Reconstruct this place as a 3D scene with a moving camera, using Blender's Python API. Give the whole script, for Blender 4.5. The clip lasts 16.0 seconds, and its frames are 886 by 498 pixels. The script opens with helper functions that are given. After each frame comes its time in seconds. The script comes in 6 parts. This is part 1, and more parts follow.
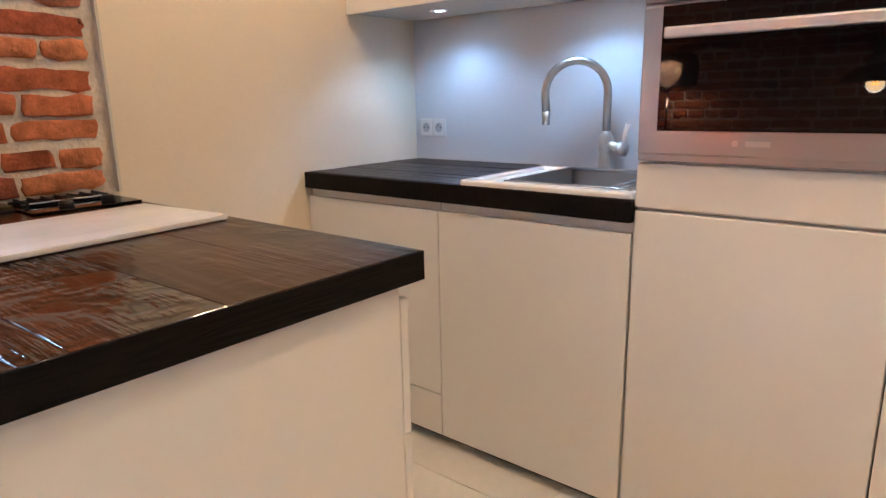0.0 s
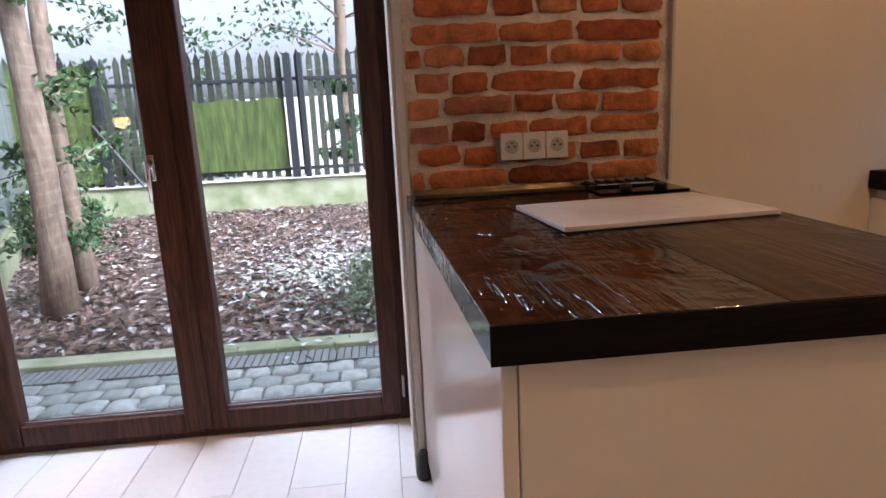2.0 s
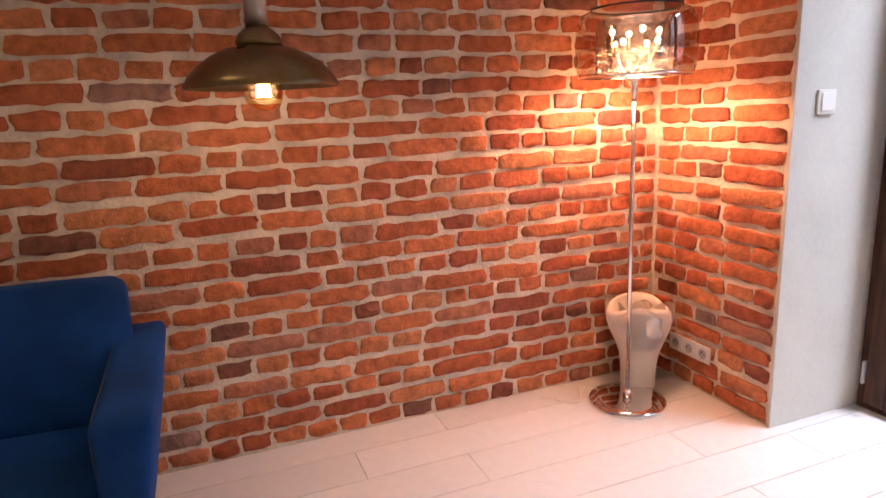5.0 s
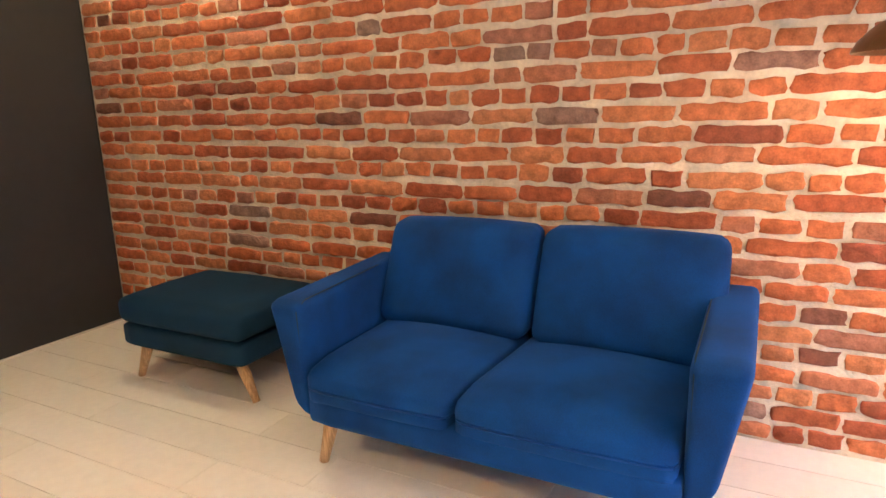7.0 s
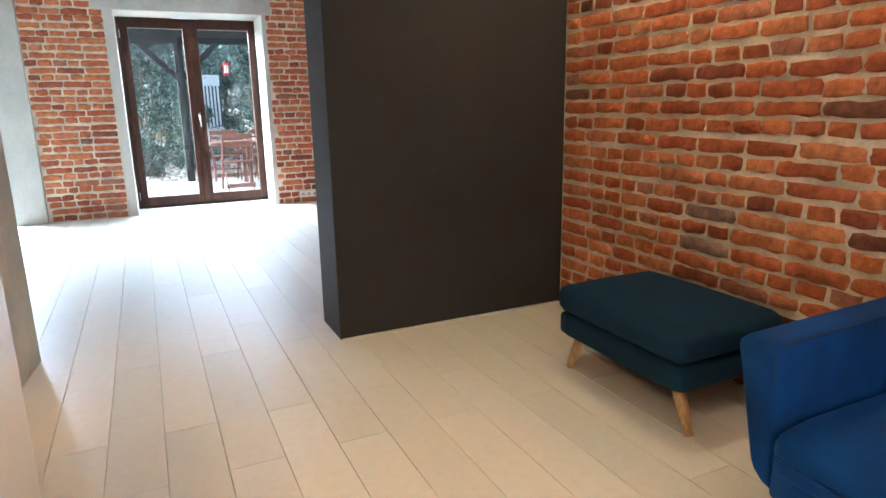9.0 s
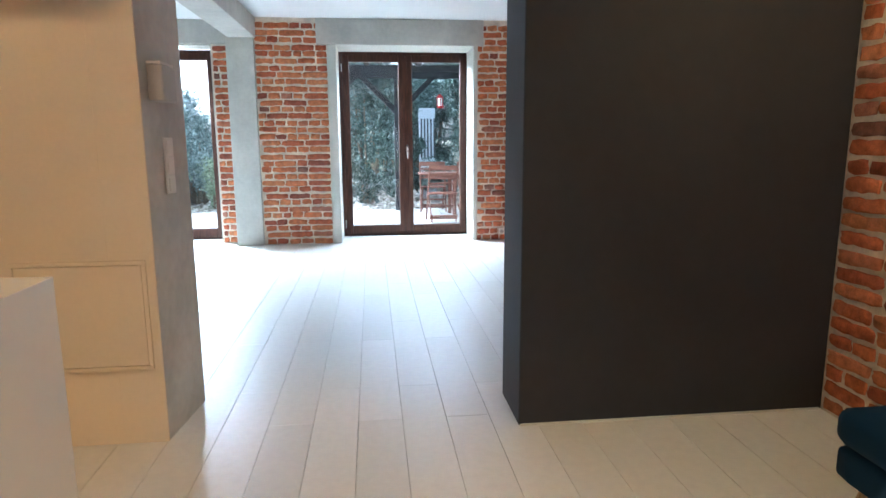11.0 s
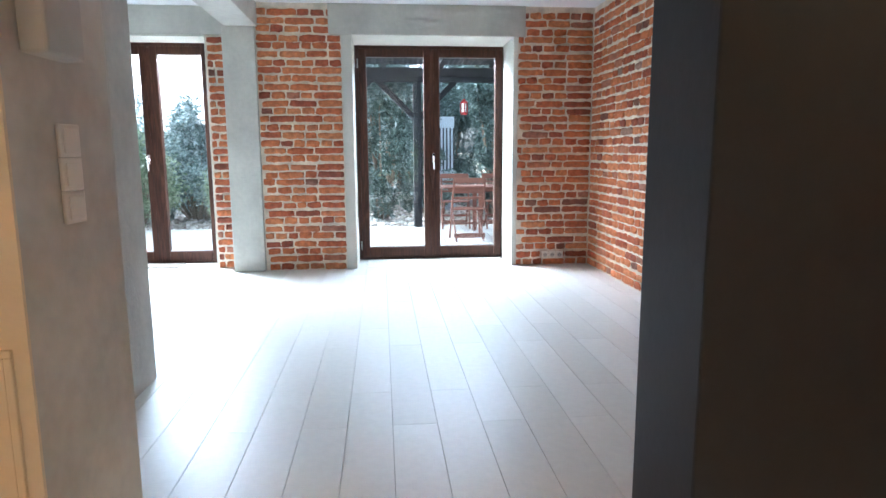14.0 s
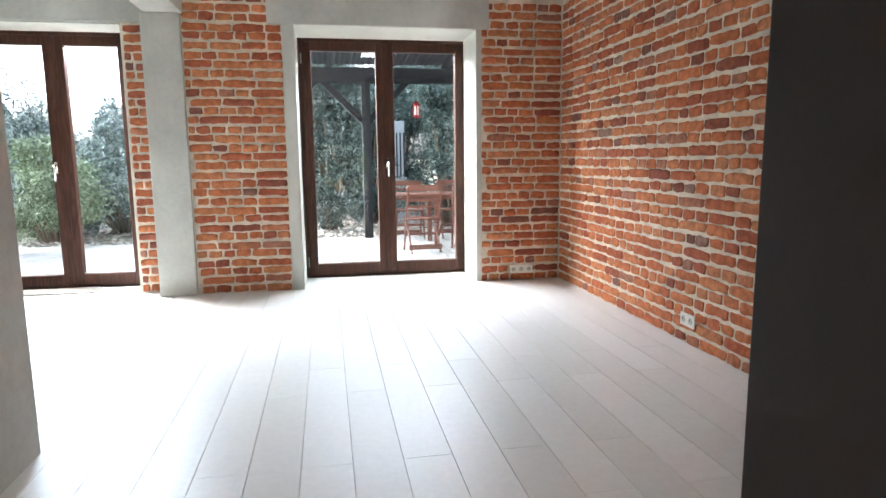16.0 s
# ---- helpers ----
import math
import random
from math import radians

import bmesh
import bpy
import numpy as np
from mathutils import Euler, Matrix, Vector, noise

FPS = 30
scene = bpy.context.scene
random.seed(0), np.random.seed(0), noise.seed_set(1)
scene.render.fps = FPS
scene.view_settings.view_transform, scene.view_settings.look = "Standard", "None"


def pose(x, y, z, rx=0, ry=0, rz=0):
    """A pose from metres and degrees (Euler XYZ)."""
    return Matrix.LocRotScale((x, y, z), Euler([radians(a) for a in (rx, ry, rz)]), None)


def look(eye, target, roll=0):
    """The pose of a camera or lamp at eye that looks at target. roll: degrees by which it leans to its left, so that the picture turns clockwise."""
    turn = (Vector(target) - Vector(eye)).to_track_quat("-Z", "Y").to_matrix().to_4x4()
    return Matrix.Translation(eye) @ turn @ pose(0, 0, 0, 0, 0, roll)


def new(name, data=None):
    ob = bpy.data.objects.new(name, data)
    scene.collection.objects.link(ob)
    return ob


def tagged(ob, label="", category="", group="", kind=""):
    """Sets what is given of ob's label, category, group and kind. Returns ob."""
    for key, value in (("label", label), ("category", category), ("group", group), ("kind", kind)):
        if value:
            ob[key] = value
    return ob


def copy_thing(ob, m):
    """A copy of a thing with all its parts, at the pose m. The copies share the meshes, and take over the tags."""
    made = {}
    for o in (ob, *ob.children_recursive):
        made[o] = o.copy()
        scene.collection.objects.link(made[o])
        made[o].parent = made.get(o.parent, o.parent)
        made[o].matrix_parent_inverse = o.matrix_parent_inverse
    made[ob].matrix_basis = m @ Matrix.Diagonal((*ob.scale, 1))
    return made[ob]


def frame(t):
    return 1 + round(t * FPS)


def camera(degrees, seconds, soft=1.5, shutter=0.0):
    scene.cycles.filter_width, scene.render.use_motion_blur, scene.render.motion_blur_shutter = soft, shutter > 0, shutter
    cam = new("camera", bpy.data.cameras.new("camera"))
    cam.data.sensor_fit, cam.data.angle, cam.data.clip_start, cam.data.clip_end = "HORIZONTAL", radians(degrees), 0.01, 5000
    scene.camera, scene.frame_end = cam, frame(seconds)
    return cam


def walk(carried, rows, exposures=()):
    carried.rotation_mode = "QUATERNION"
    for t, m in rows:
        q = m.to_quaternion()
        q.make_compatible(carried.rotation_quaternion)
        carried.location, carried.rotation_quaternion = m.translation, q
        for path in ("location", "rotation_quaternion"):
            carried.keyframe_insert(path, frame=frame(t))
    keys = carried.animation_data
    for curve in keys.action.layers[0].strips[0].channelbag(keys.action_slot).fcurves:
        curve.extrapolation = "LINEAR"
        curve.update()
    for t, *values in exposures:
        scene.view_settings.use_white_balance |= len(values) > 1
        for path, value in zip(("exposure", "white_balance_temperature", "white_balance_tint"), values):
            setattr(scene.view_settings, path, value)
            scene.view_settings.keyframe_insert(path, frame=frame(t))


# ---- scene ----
cam = camera(70.5, 16.0)
PATH = [
    (0, (0.302, 0.174, 1.171), (-1.202, -1.06, 0.711), -1.1),
    (0.5, (0.288, 0.197, 1.166), (-1.033, -1.238, 0.724), -1.9),
    (1, (0.298, 0.245, 1.168), (-0.608, -1.484, 0.734), -2.9),
    (1.5, (0.346, 0.236, 1.17), (-0.135, -1.657, 0.741), -3.4),
    (2, (0.376, 0.173, 1.169), (0.201, -1.773, 0.744), -2.8),
    (2.5, (0.413, 0.121, 1.171), (0.483, -1.832, 0.747), -2.2),
    (3, (0.463, 0.112, 1.175), (0.91, -1.79, 0.747), -1.8),
    (3.5, (0.467, 0.096, 1.171), (1.416, -1.614, 0.753), -1.5),
    (4, (0.466, 0.068, 1.167), (1.832, -1.328, 0.739), -2.0),
    (4.2, (0.456, 0.059, 1.175), (1.964, -1.182, 0.748), -2.2),
    (6.3, (0.338, 0.273, 1.144), (2.282, 0.449, 0.707), -1.7),
    (6.5, (0.34, 0.276, 1.143), (2.257, 0.651, 0.714), -1.4),
    (7, (0.318, 0.28, 1.15), (2.049, 1.174, 0.7), -1.6),
    (7.5, (0.282, 0.305, 1.15), (1.73, 1.603, 0.68), -2.1),
    (8, (0.325, 0.381, 1.132), (1.586, 1.863, 0.669), -1.2),
    (8.5, (0.37, 0.488, 1.154), (1.449, 2.106, 0.691), -1.1),
    (9, (0.434, 0.598, 1.151), (1.258, 2.363, 0.694), -1.1),
    (9.5, (0.524, 0.695, 1.158), (1.048, 2.584, 0.76), -1.7),
    (12, (0.653, 1.568, 1.145), (0.851, 3.53, 0.81), -0.2),
    (12.5, (0.611, 1.771, 1.145), (0.836, 3.732, 0.822), -0.4),
    (13, (0.573, 1.926, 1.106), (0.791, 3.888, 0.788), 0.0),
    (13.5, (0.557, 2.094, 1.123), (0.736, 4.062, 0.816), -0.1),
    (14, (0.54, 2.257, 1.095), (0.73, 4.225, 0.787), -0.3),
    (14.5, (0.552, 2.461, 1.097), (0.804, 4.424, 0.811), -0.4),
    (15, (0.523, 2.641, 1.08), (0.878, 4.588, 0.796), -0.2),
    (15.5, (0.515, 2.752, 1.084), (0.855, 4.701, 0.795), -0.1),
    (16, (0.508, 2.882, 1.084), (0.865, 4.829, 0.794), -0.6),
]
EXPOSURES = [(0.0, 2.95, 4750, 7), (0.7, 2.58, 5050, 11), (1.1, 1.98, 5450, 17), (1.5, 1.74, 5650, 22), (2.2, 1.74, 5550, 20), (2.7, 1.78, 5350, 14), (3.4, 1.74, 5400, 13), (4.0, 1.68, 5850, 20), (6.3, 3.25, 6000, 26),
             (6.6, 3.45, 5800, 20), (7.0, 3.80, 5450, 10), (7.5, 3.68, 5350, 8), (8.0, 3.55, 5300, 6), (9.0, 3.45, 5350, 6), (9.7, 3.35, 5300, 6), (12.0, 3.05, 4950, 4), (13.0, 3.0, 5000, 5), (14.0, 3.05, 5250, 7), (15.0, 2.98, 5550, 8), (15.5, 3.08, 5850, 9), (16.0, 2.98, 5900, 10)]
walk(cam, [(t, look(eye, target, roll)) for t, eye, target, roll in PATH], EXPOSURES)

# ---- world, sun and lamps ----
world = bpy.data.worlds.new("overcast_sky")
scene.world = world
world.use_nodes = True
wn = world.node_tree.nodes
sky = wn.new("ShaderNodeTexSky")
sky.sky_type, sky.sun_disc = "NISHITA", False
sky.sun_elevation, sky.sun_rotation = radians(32), radians(-60)
sky.air_density, sky.dust_density, sky.ozone_density = 0.6, 6.0, 0.6
wn["Background"].inputs["Strength"].default_value = 0.15
pale = wn.new("ShaderNodeHueSaturation")
pale.inputs["Saturation"].default_value = 0.3
world.node_tree.links.new(sky.outputs[0], pale.inputs["Color"])
world.node_tree.links.new(pale.outputs[0], wn["Background"].inputs["Color"])

WARM, WARM2, WARM3, WARM4, COOL = (1.0, 0.47, 0.22), (1.0, 0.68, 0.40), (1.0, 0.57, 0.235), (1.0, 0.73, 0.34), (0.62, 0.80, 1.0)


def lamp(name, kind, power, colour, m, size=0.05, spot=None):
    data = bpy.data.lights.new(name, kind)
    data.energy, data.color = power, colour
    if kind == "SUN":
        data.angle = size
    elif kind == "AREA":
        data.shape, data.size = "DISK", size
    else:
        data.shadow_soft_size = size
    if kind == "SPOT":
        data.spot_size, data.spot_blend = radians(spot), 0.6
    ob = new(name, data)
    ob.matrix_world = m
    return ob


lamp("sun", "SUN", 0.9, (1.0, 0.97, 0.92), look((0, 0, 10), (0.7, -0.6, 9.2)), radians(20))
floor_spot = lamp("floor_lamp_light", "SPOT", 10, WARM, pose(2.278, -1.36, 1.300), 0.10, 166)
floor_spot.data.spot_blend = 0.22
lamp("floor_lamp_glow", "POINT", 1.3, WARM, pose(2.278, -1.36, 1.345), 0.09)
lamp("pendant_light", "POINT", 0.8, WARM2, pose(2.05, -0.058, 1.219), 0.05)
KITCHEN_SPOTS = [(-0.85, -1.12), (-0.55, 0.25), (-0.45, 1.2), (-0.75, 2.7)]
# the second living spot is unseen, added to brighten the sofa and wall
LIVING_SPOTS = [(2.20, 2.62), (1.45, 1.05)]
for (sx, sy), power in zip(KITCHEN_SPOTS, (5.3, 6.3, 5.0, 2.2)):
    lamp("assumed_spot_light", "SPOT", power, WARM3, pose(sx, sy, 2.37), 0.04, 140)
for (sx, sy), power in zip(LIVING_SPOTS, (4.3, 1.4)):
    lamp("assumed_spot_light", "SPOT", power, WARM4, pose(sx, sy, 2.37), 0.04, 140)
# sky light that enters through the heads of the glazed doors
def sky_panel(x, y, z, w, h, target, power):
    ob = lamp("sky_light", "AREA", power, (0.84, 0.92, 1.0), look((x, y, z), target))
    ob.data.shape, ob.data.size, ob.data.size_y = "RECTANGLE", w, h
    ob.data.spread = radians(130)


sky_panel(1.11, -2.60, 2.50, 1.5, 0.55, (1.11, -1.2, 0.3), 17)
sky_panel(1.03, 9.05, 2.36, 1.5, 0.45, (1.5, 4.8, 0.5), 30)
sky_panel(-1.66, 9.05, 2.36, 1.1, 0.45, (-0.2, 4.9, 0.4), 70)
CABINET_SPOTS = [(-1.645, -1.42), (-1.645, -0.80)]
for sx, sy in CABINET_SPOTS:
    lamp("cabinet_spot_light", "SPOT", 0.95, COOL, pose(sx, sy, 1.494), 0.03, 140)


# ---- materials ----
def material(name, colour, rough=0.6, metal=0.0, vary=0.12, scale=6.0, fine=60.0, bump=0.15, bump_at=80.0, gloss=0.5,
             stretch=(1, 1, 1), coat=0.0, tint=None):
    """A principled material with variation at two scales and fine relief."""
    m = bpy.data.materials.new(name)
    m.use_nodes = True
    t = m.node_tree
    n, l = t.nodes, t.links
    b = n["Principled BSDF"]
    b.inputs["Metallic"].default_value = metal
    b.inputs["Specular IOR Level"].default_value = gloss
    b.inputs["Coat Weight"].default_value = coat
    b.inputs["Coat Roughness"].default_value = 0.08
    tc = n.new("ShaderNodeTexCoord")
    mp = n.new("ShaderNodeMapping")
    mp.inputs["Scale"].default_value = stretch
    l.new(tc.outputs["Object"], mp.inputs[0])
    n1, n2 = n.new("ShaderNodeTexNoise"), n.new("ShaderNodeTexNoise")
    n1.inputs["Scale"].default_value, n2.inputs["Scale"].default_value = scale, fine
    n1.inputs["Detail"].default_value = n2.inputs["Detail"].default_value = 5
    l.new(mp.outputs[0], n1.inputs["Vector"])
    l.new(mp.outputs[0], n2.inputs["Vector"])
    add = n.new("ShaderNodeMath")
    add.operation = "MULTIPLY_ADD"
    add.inputs[1].default_value = 0.35
    l.new(n2.outputs["Fac"], add.inputs[0])
    l.new(n1.outputs["Fac"], add.inputs[2])
    ramp = n.new("ShaderNodeValToRGB")
    e = ramp.color_ramp.elements
    dark = tint or tuple(c * (1 - 2.2 * vary) for c in colour)
    e[0].position, e[0].color = 0.42, (*dark, 1)
    e[1].position, e[1].color = 0.92, (*[min(1, c * (1 + vary)) for c in colour], 1)
    l.new(add.outputs[0], ramp.inputs[0])
    l.new(ramp.outputs[0], b.inputs["Base Color"])
    rr = n.new("ShaderNodeMapRange")
    rr.inputs["To Min"].default_value = max(0.02, rough - 0.08)
    rr.inputs["To Max"].default_value = min(1, rough + 0.08)
    l.new(n1.outputs["Fac"], rr.inputs["Value"])
    l.new(rr.outputs[0], b.inputs["Roughness"])
    if bump:
        n3 = n.new("ShaderNodeTexNoise")
        n3.inputs["Scale"].default_value, n3.inputs["Detail"].default_value = bump_at, 6
        l.new(mp.outputs[0], n3.inputs["Vector"])
        bp = n.new("ShaderNodeBump")
        bp.inputs["Strength"].default_value, bp.inputs["Distance"].default_value = bump, 0.01
        l.new(n3.outputs["Fac"], bp.inputs["Height"])
        l.new(bp.outputs[0], b.inputs["Normal"])
    return m


def piece_material(name, stops, source, rough=0.85, speckle=0.25, bump=0.5, bump_at=70.0, mix=0.5):
    """Pieces that each take their own colour: source "object" for separate objects, "island" for joined ones."""
    m = bpy.data.materials.new(name)
    m.use_nodes = True
    t = m.node_tree
    n, l = t.nodes, t.links
    b = n["Principled BSDF"]
    b.inputs["Roughness"].default_value = rough
    b.inputs["Specular IOR Level"].default_value = 0.3
    if source == "object":
        rnd = n.new("ShaderNodeObjectInfo").outputs["Random"]
    else:
        rnd = n.new("ShaderNodeNewGeometry").outputs["Random Per Island"]
    ramp = n.new("ShaderNodeValToRGB")
    e = ramp.color_ramp.elements
    while len(e) < len(stops):
        e.new(0.5)
    for el, (p, c) in zip(e, stops):
        el.position, el.color = p, (*c, 1)
    l.new(rnd, ramp.inputs[0])
    geo = n.new("ShaderNodeNewGeometry")
    n1, n2 = n.new("ShaderNodeTexNoise"), n.new("ShaderNodeTexNoise")
    n1.inputs["Scale"].default_value, n2.inputs["Scale"].default_value = 28, 160
    n1.inputs["Detail"].default_value = n2.inputs["Detail"].default_value = 6
    l.new(geo.outputs["Position"], n1.inputs["Vector"])
    l.new(geo.outputs["Position"], n2.inputs["Vector"])
    add = n.new("ShaderNodeMath")
    add.operation = "MULTIPLY_ADD"
    add.inputs[1].default_value = mix
    l.new(n2.outputs["Fac"], add.inputs[0])
    l.new(n1.outputs["Fac"], add.inputs[2])
    rng = n.new("ShaderNodeMapRange")
    rng.inputs["From Min"].default_value, rng.inputs["From Max"].default_value = 0.45, 1.0
    rng.inputs["To Min"].default_value, rng.inputs["To Max"].default_value = 1 - speckle * 1.4, 1 + speckle
    l.new(add.outputs[0], rng.inputs["Value"])
    mul = n.new("ShaderNodeVectorMath")
    mul.operation = "SCALE"
    l.new(ramp.outputs[0], mul.inputs[0])
    l.new(rng.outputs[0], mul.inputs["Scale"])
    l.new(mul.outputs[0], b.inputs["Base Color"])
    bp = n.new("ShaderNodeBump")
    bp.inputs["Strength"].default_value, bp.inputs["Distance"].default_value = bump, 0.01
    n3 = n.new("ShaderNodeTexNoise")
    n3.inputs["Scale"].default_value, n3.inputs["Detail"].default_value = bump_at, 8
    l.new(geo.outputs["Position"], n3.inputs["Vector"])
    l.new(n3.outputs["Fac"], bp.inputs["Height"])
    l.new(bp.outputs[0], b.inputs["Normal"])
    return m


def glass_material(name, tint=(1, 1, 1), ior=1.45):
    m = bpy.data.materials.new(name)
    m.use_nodes = True
    t = m.node_tree
    n, l = t.nodes, t.links
    n.remove(n["Principled BSDF"])
    tr, gl, mx, lw, pw, ma = (n.new("ShaderNode" + k) for k in ("BsdfTransparent", "BsdfGlossy", "MixShader", "LayerWeight", "Math", "Math"))
    lw.inputs["Blend"].default_value = 0.5
    pw.operation, ma.operation = "POWER", "MULTIPLY_ADD"
    pw.inputs[1].default_value = 4.5
    ma.inputs[1].default_value, ma.inputs[2].default_value = 0.75, (ior - 1) * 0.09
    l.new(lw.outputs["Facing"], pw.inputs[0])
    l.new(pw.outputs[0], ma.inputs[0])
    tr.inputs[0].default_value = (*tint, 1)
    gl.inputs["Roughness"].default_value = 0.0
    l.new(ma.outputs[0], mx.inputs[0])
    l.new(tr.outputs[0], mx.inputs[1])
    l.new(gl.outputs[0], mx.inputs[2])
    l.new(mx.outputs[0], n["Material Output"].inputs[0])
    return m


def glow_material(name, colour, strength):
    m = bpy.data.materials.new(name)
    m.use_nodes = True
    b = m.node_tree.nodes["Principled BSDF"]
    b.inputs["Base Color"].default_value = (*colour, 1)
    b.inputs["Emission Color"].default_value = (*colour, 1)
    b.inputs["Emission Strength"].default_value = strength
    return m


def wood_material(name, dark, light, rough=0.35, along=1, scale=5.0, coat=0.0, bump=0.3, rough_high=None):
    """Grain that runs along one axis (0 x, 1 y, 2 z)."""
    m = bpy.data.materials.new(name)
    m.use_nodes = True
    t = m.node_tree
    n, l = t.nodes, t.links
    b = n["Principled BSDF"]
    b.inputs["Coat Weight"].default_value, b.inputs["Coat Roughness"].default_value = coat, 0.12
    tc, mp = n.new("ShaderNodeTexCoord"), n.new("ShaderNodeMapping")
    st = [scale * 3.0] * 3
    st[along] = scale * 0.22
    mp.inputs["Scale"].default_value = st
    l.new(tc.outputs["Object"], mp.inputs[0])
    n1, n2 = n.new("ShaderNodeTexNoise"), n.new("ShaderNodeTexNoise")
    n1.inputs["Scale"].default_value, n1.inputs["Detail"].default_value, n1.inputs["Distortion"].default_value = 1.6, 4, 1.4
    n2.inputs["Scale"].default_value, n2.inputs["Detail"].default_value = 9, 8
    l.new(mp.outputs[0], n1.inputs["Vector"])
    l.new(mp.outputs[0], n2.inputs["Vector"])
    wv = n.new("ShaderNodeMath")
    wv.operation = "SINE"
    k = n.new("ShaderNodeMath")
    k.operation = "MULTIPLY"
    k.inputs[1].default_value = 34
    l.new(n1.outputs["Fac"], k.inputs[0])
    l.new(k.outputs[0], wv.inputs[0])
    a = n.new("ShaderNodeMath")
    a.operation = "MULTIPLY_ADD"
    a.inputs[1].default_value = 0.22
    l.new(wv.outputs[0], a.inputs[0])
    l.new(n2.outputs["Fac"], a.inputs[2])
    ramp = n.new("ShaderNodeValToRGB")
    e = ramp.color_ramp.elements
    e[0].position, e[0].color = 0.25, (*dark, 1)
    e[1].position, e[1].color = 0.85, (*light, 1)
    l.new(a.outputs[0], ramp.inputs[0])
    l.new(ramp.outputs[0], b.inputs["Base Color"])
    rr = n.new("ShaderNodeMapRange")
    rr.inputs["To Min"].default_value, rr.inputs["To Max"].default_value = rough, rough_high or rough + 0.2
    l.new(n2.outputs["Fac"], rr.inputs["Value"])
    l.new(rr.outputs[0], b.inputs["Roughness"])
    bp = n.new("ShaderNodeBump")
    bp.inputs["Strength"].default_value, bp.inputs["Distance"].default_value = bump, 0.01
    l.new(a.outputs[0], bp.inputs["Height"])
    l.new(bp.outputs[0], b.inputs["Normal"])
    return m


RED = [(0.0, (0.20, 0.095, 0.065)), (0.03, (0.25, 0.075, 0.042)), (0.12, (0.37, 0.098, 0.042)), (0.35, (0.47, 0.138, 0.052)), (0.6, (0.53, 0.172, 0.065)),
       (0.82, (0.56, 0.222, 0.092)), (0.93, (0.47, 0.170, 0.080)), (0.985, (0.36, 0.155, 0.10)), (1.0, (0.28, 0.18, 0.14))]
M_BRICK = piece_material("old_brick", RED, "object", speckle=0.34, bump=0.75, bump_at=55)
M_BRICKS = piece_material("old_brick_joined", RED, "island", speckle=0.34, bump=0.75, bump_at=55)
M_MORTAR = material("lime_mortar", (0.78, 0.69, 0.56), 0.95, vary=0.16, scale=9, bump=0.6, bump_at=90, gloss=0.2)
M_CREAM = material("cream_plaster", (0.80, 0.70, 0.54), 0.8, vary=0.03, scale=2, bump=0.06, bump_at=120, gloss=0.3)
M_PLASTER = material("grey_lime_plaster", (0.62, 0.60, 0.53), 0.85, vary=0.07, scale=3, bump=0.15, bump_at=30, gloss=0.3)
M_CONCRETE = material("trowelled_concrete", (0.64, 0.63, 0.59), 0.75, vary=0.12, scale=2.6, fine=22, bump=0.15, bump_at=25, gloss=0.35)
M_LINTEL = material("pale_concrete", (0.56, 0.54, 0.48), 0.85, vary=0.10, scale=3, fine=25, bump=0.25, bump_at=30, gloss=0.3)
M_CHARCOAL = material("charcoal_paint", (0.031, 0.0285, 0.032), 0.62, vary=0.10, scale=2.2, fine=18, bump=0.08, bump_at=40, gloss=0.35)
M_CEILING = material("white_ceiling_paint", (0.80, 0.80, 0.78), 0.9, vary=0.02, scale=2, bump=0.05)
M_GROUT = material("floor_joint", (0.47, 0.44, 0.40), 0.9, vary=0.1)
PALE = [(0.0, (0.70, 0.68, 0.63)), (0.5, (0.74, 0.72, 0.67)), (1.0, (0.78, 0.76, 0.72))]
M_WHITE = material("white_lacquer", (0.80, 0.77, 0.72), 0.13, vary=0.012, scale=1.5, bump=0.0, gloss=0.5)
M_PANEL = material("splash_panel", (0.62, 0.62, 0.62), 0.3, vary=0.02, scale=1.2, bump=0.0)
M_WORKTOP = wood_material("dark_oiled_oak", (0.004, 0.002, 0.0015), (0.066, 0.021, 0.008), 0.04, along=1, scale=1.1, bump=0.07, rough_high=0.30)
M_VARNISH = wood_material("worn_glossy_varnished_oak", (0.004, 0.002, 0.0015), (0.060, 0.019, 0.008), 0.05, along=1, scale=1.1, bump=0.06, rough_high=0.14)
M_WORKTOP2 = wood_material("dark_oiled_oak_lengthwise", (0.004, 0.003, 0.002), (0.030, 0.014, 0.008), 0.22, along=1, scale=4.2, bump=0.4, rough_high=0.5)
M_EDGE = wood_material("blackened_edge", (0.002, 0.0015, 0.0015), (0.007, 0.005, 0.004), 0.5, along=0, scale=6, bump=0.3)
for mm, gloss in ((M_WORKTOP, 0.16), (M_VARNISH, 0.8), (M_WORKTOP2, 0.25), (M_EDGE, 0.14)):
    mm.node_tree.nodes["Principled BSDF"].inputs["Specular IOR Level"].default_value = gloss
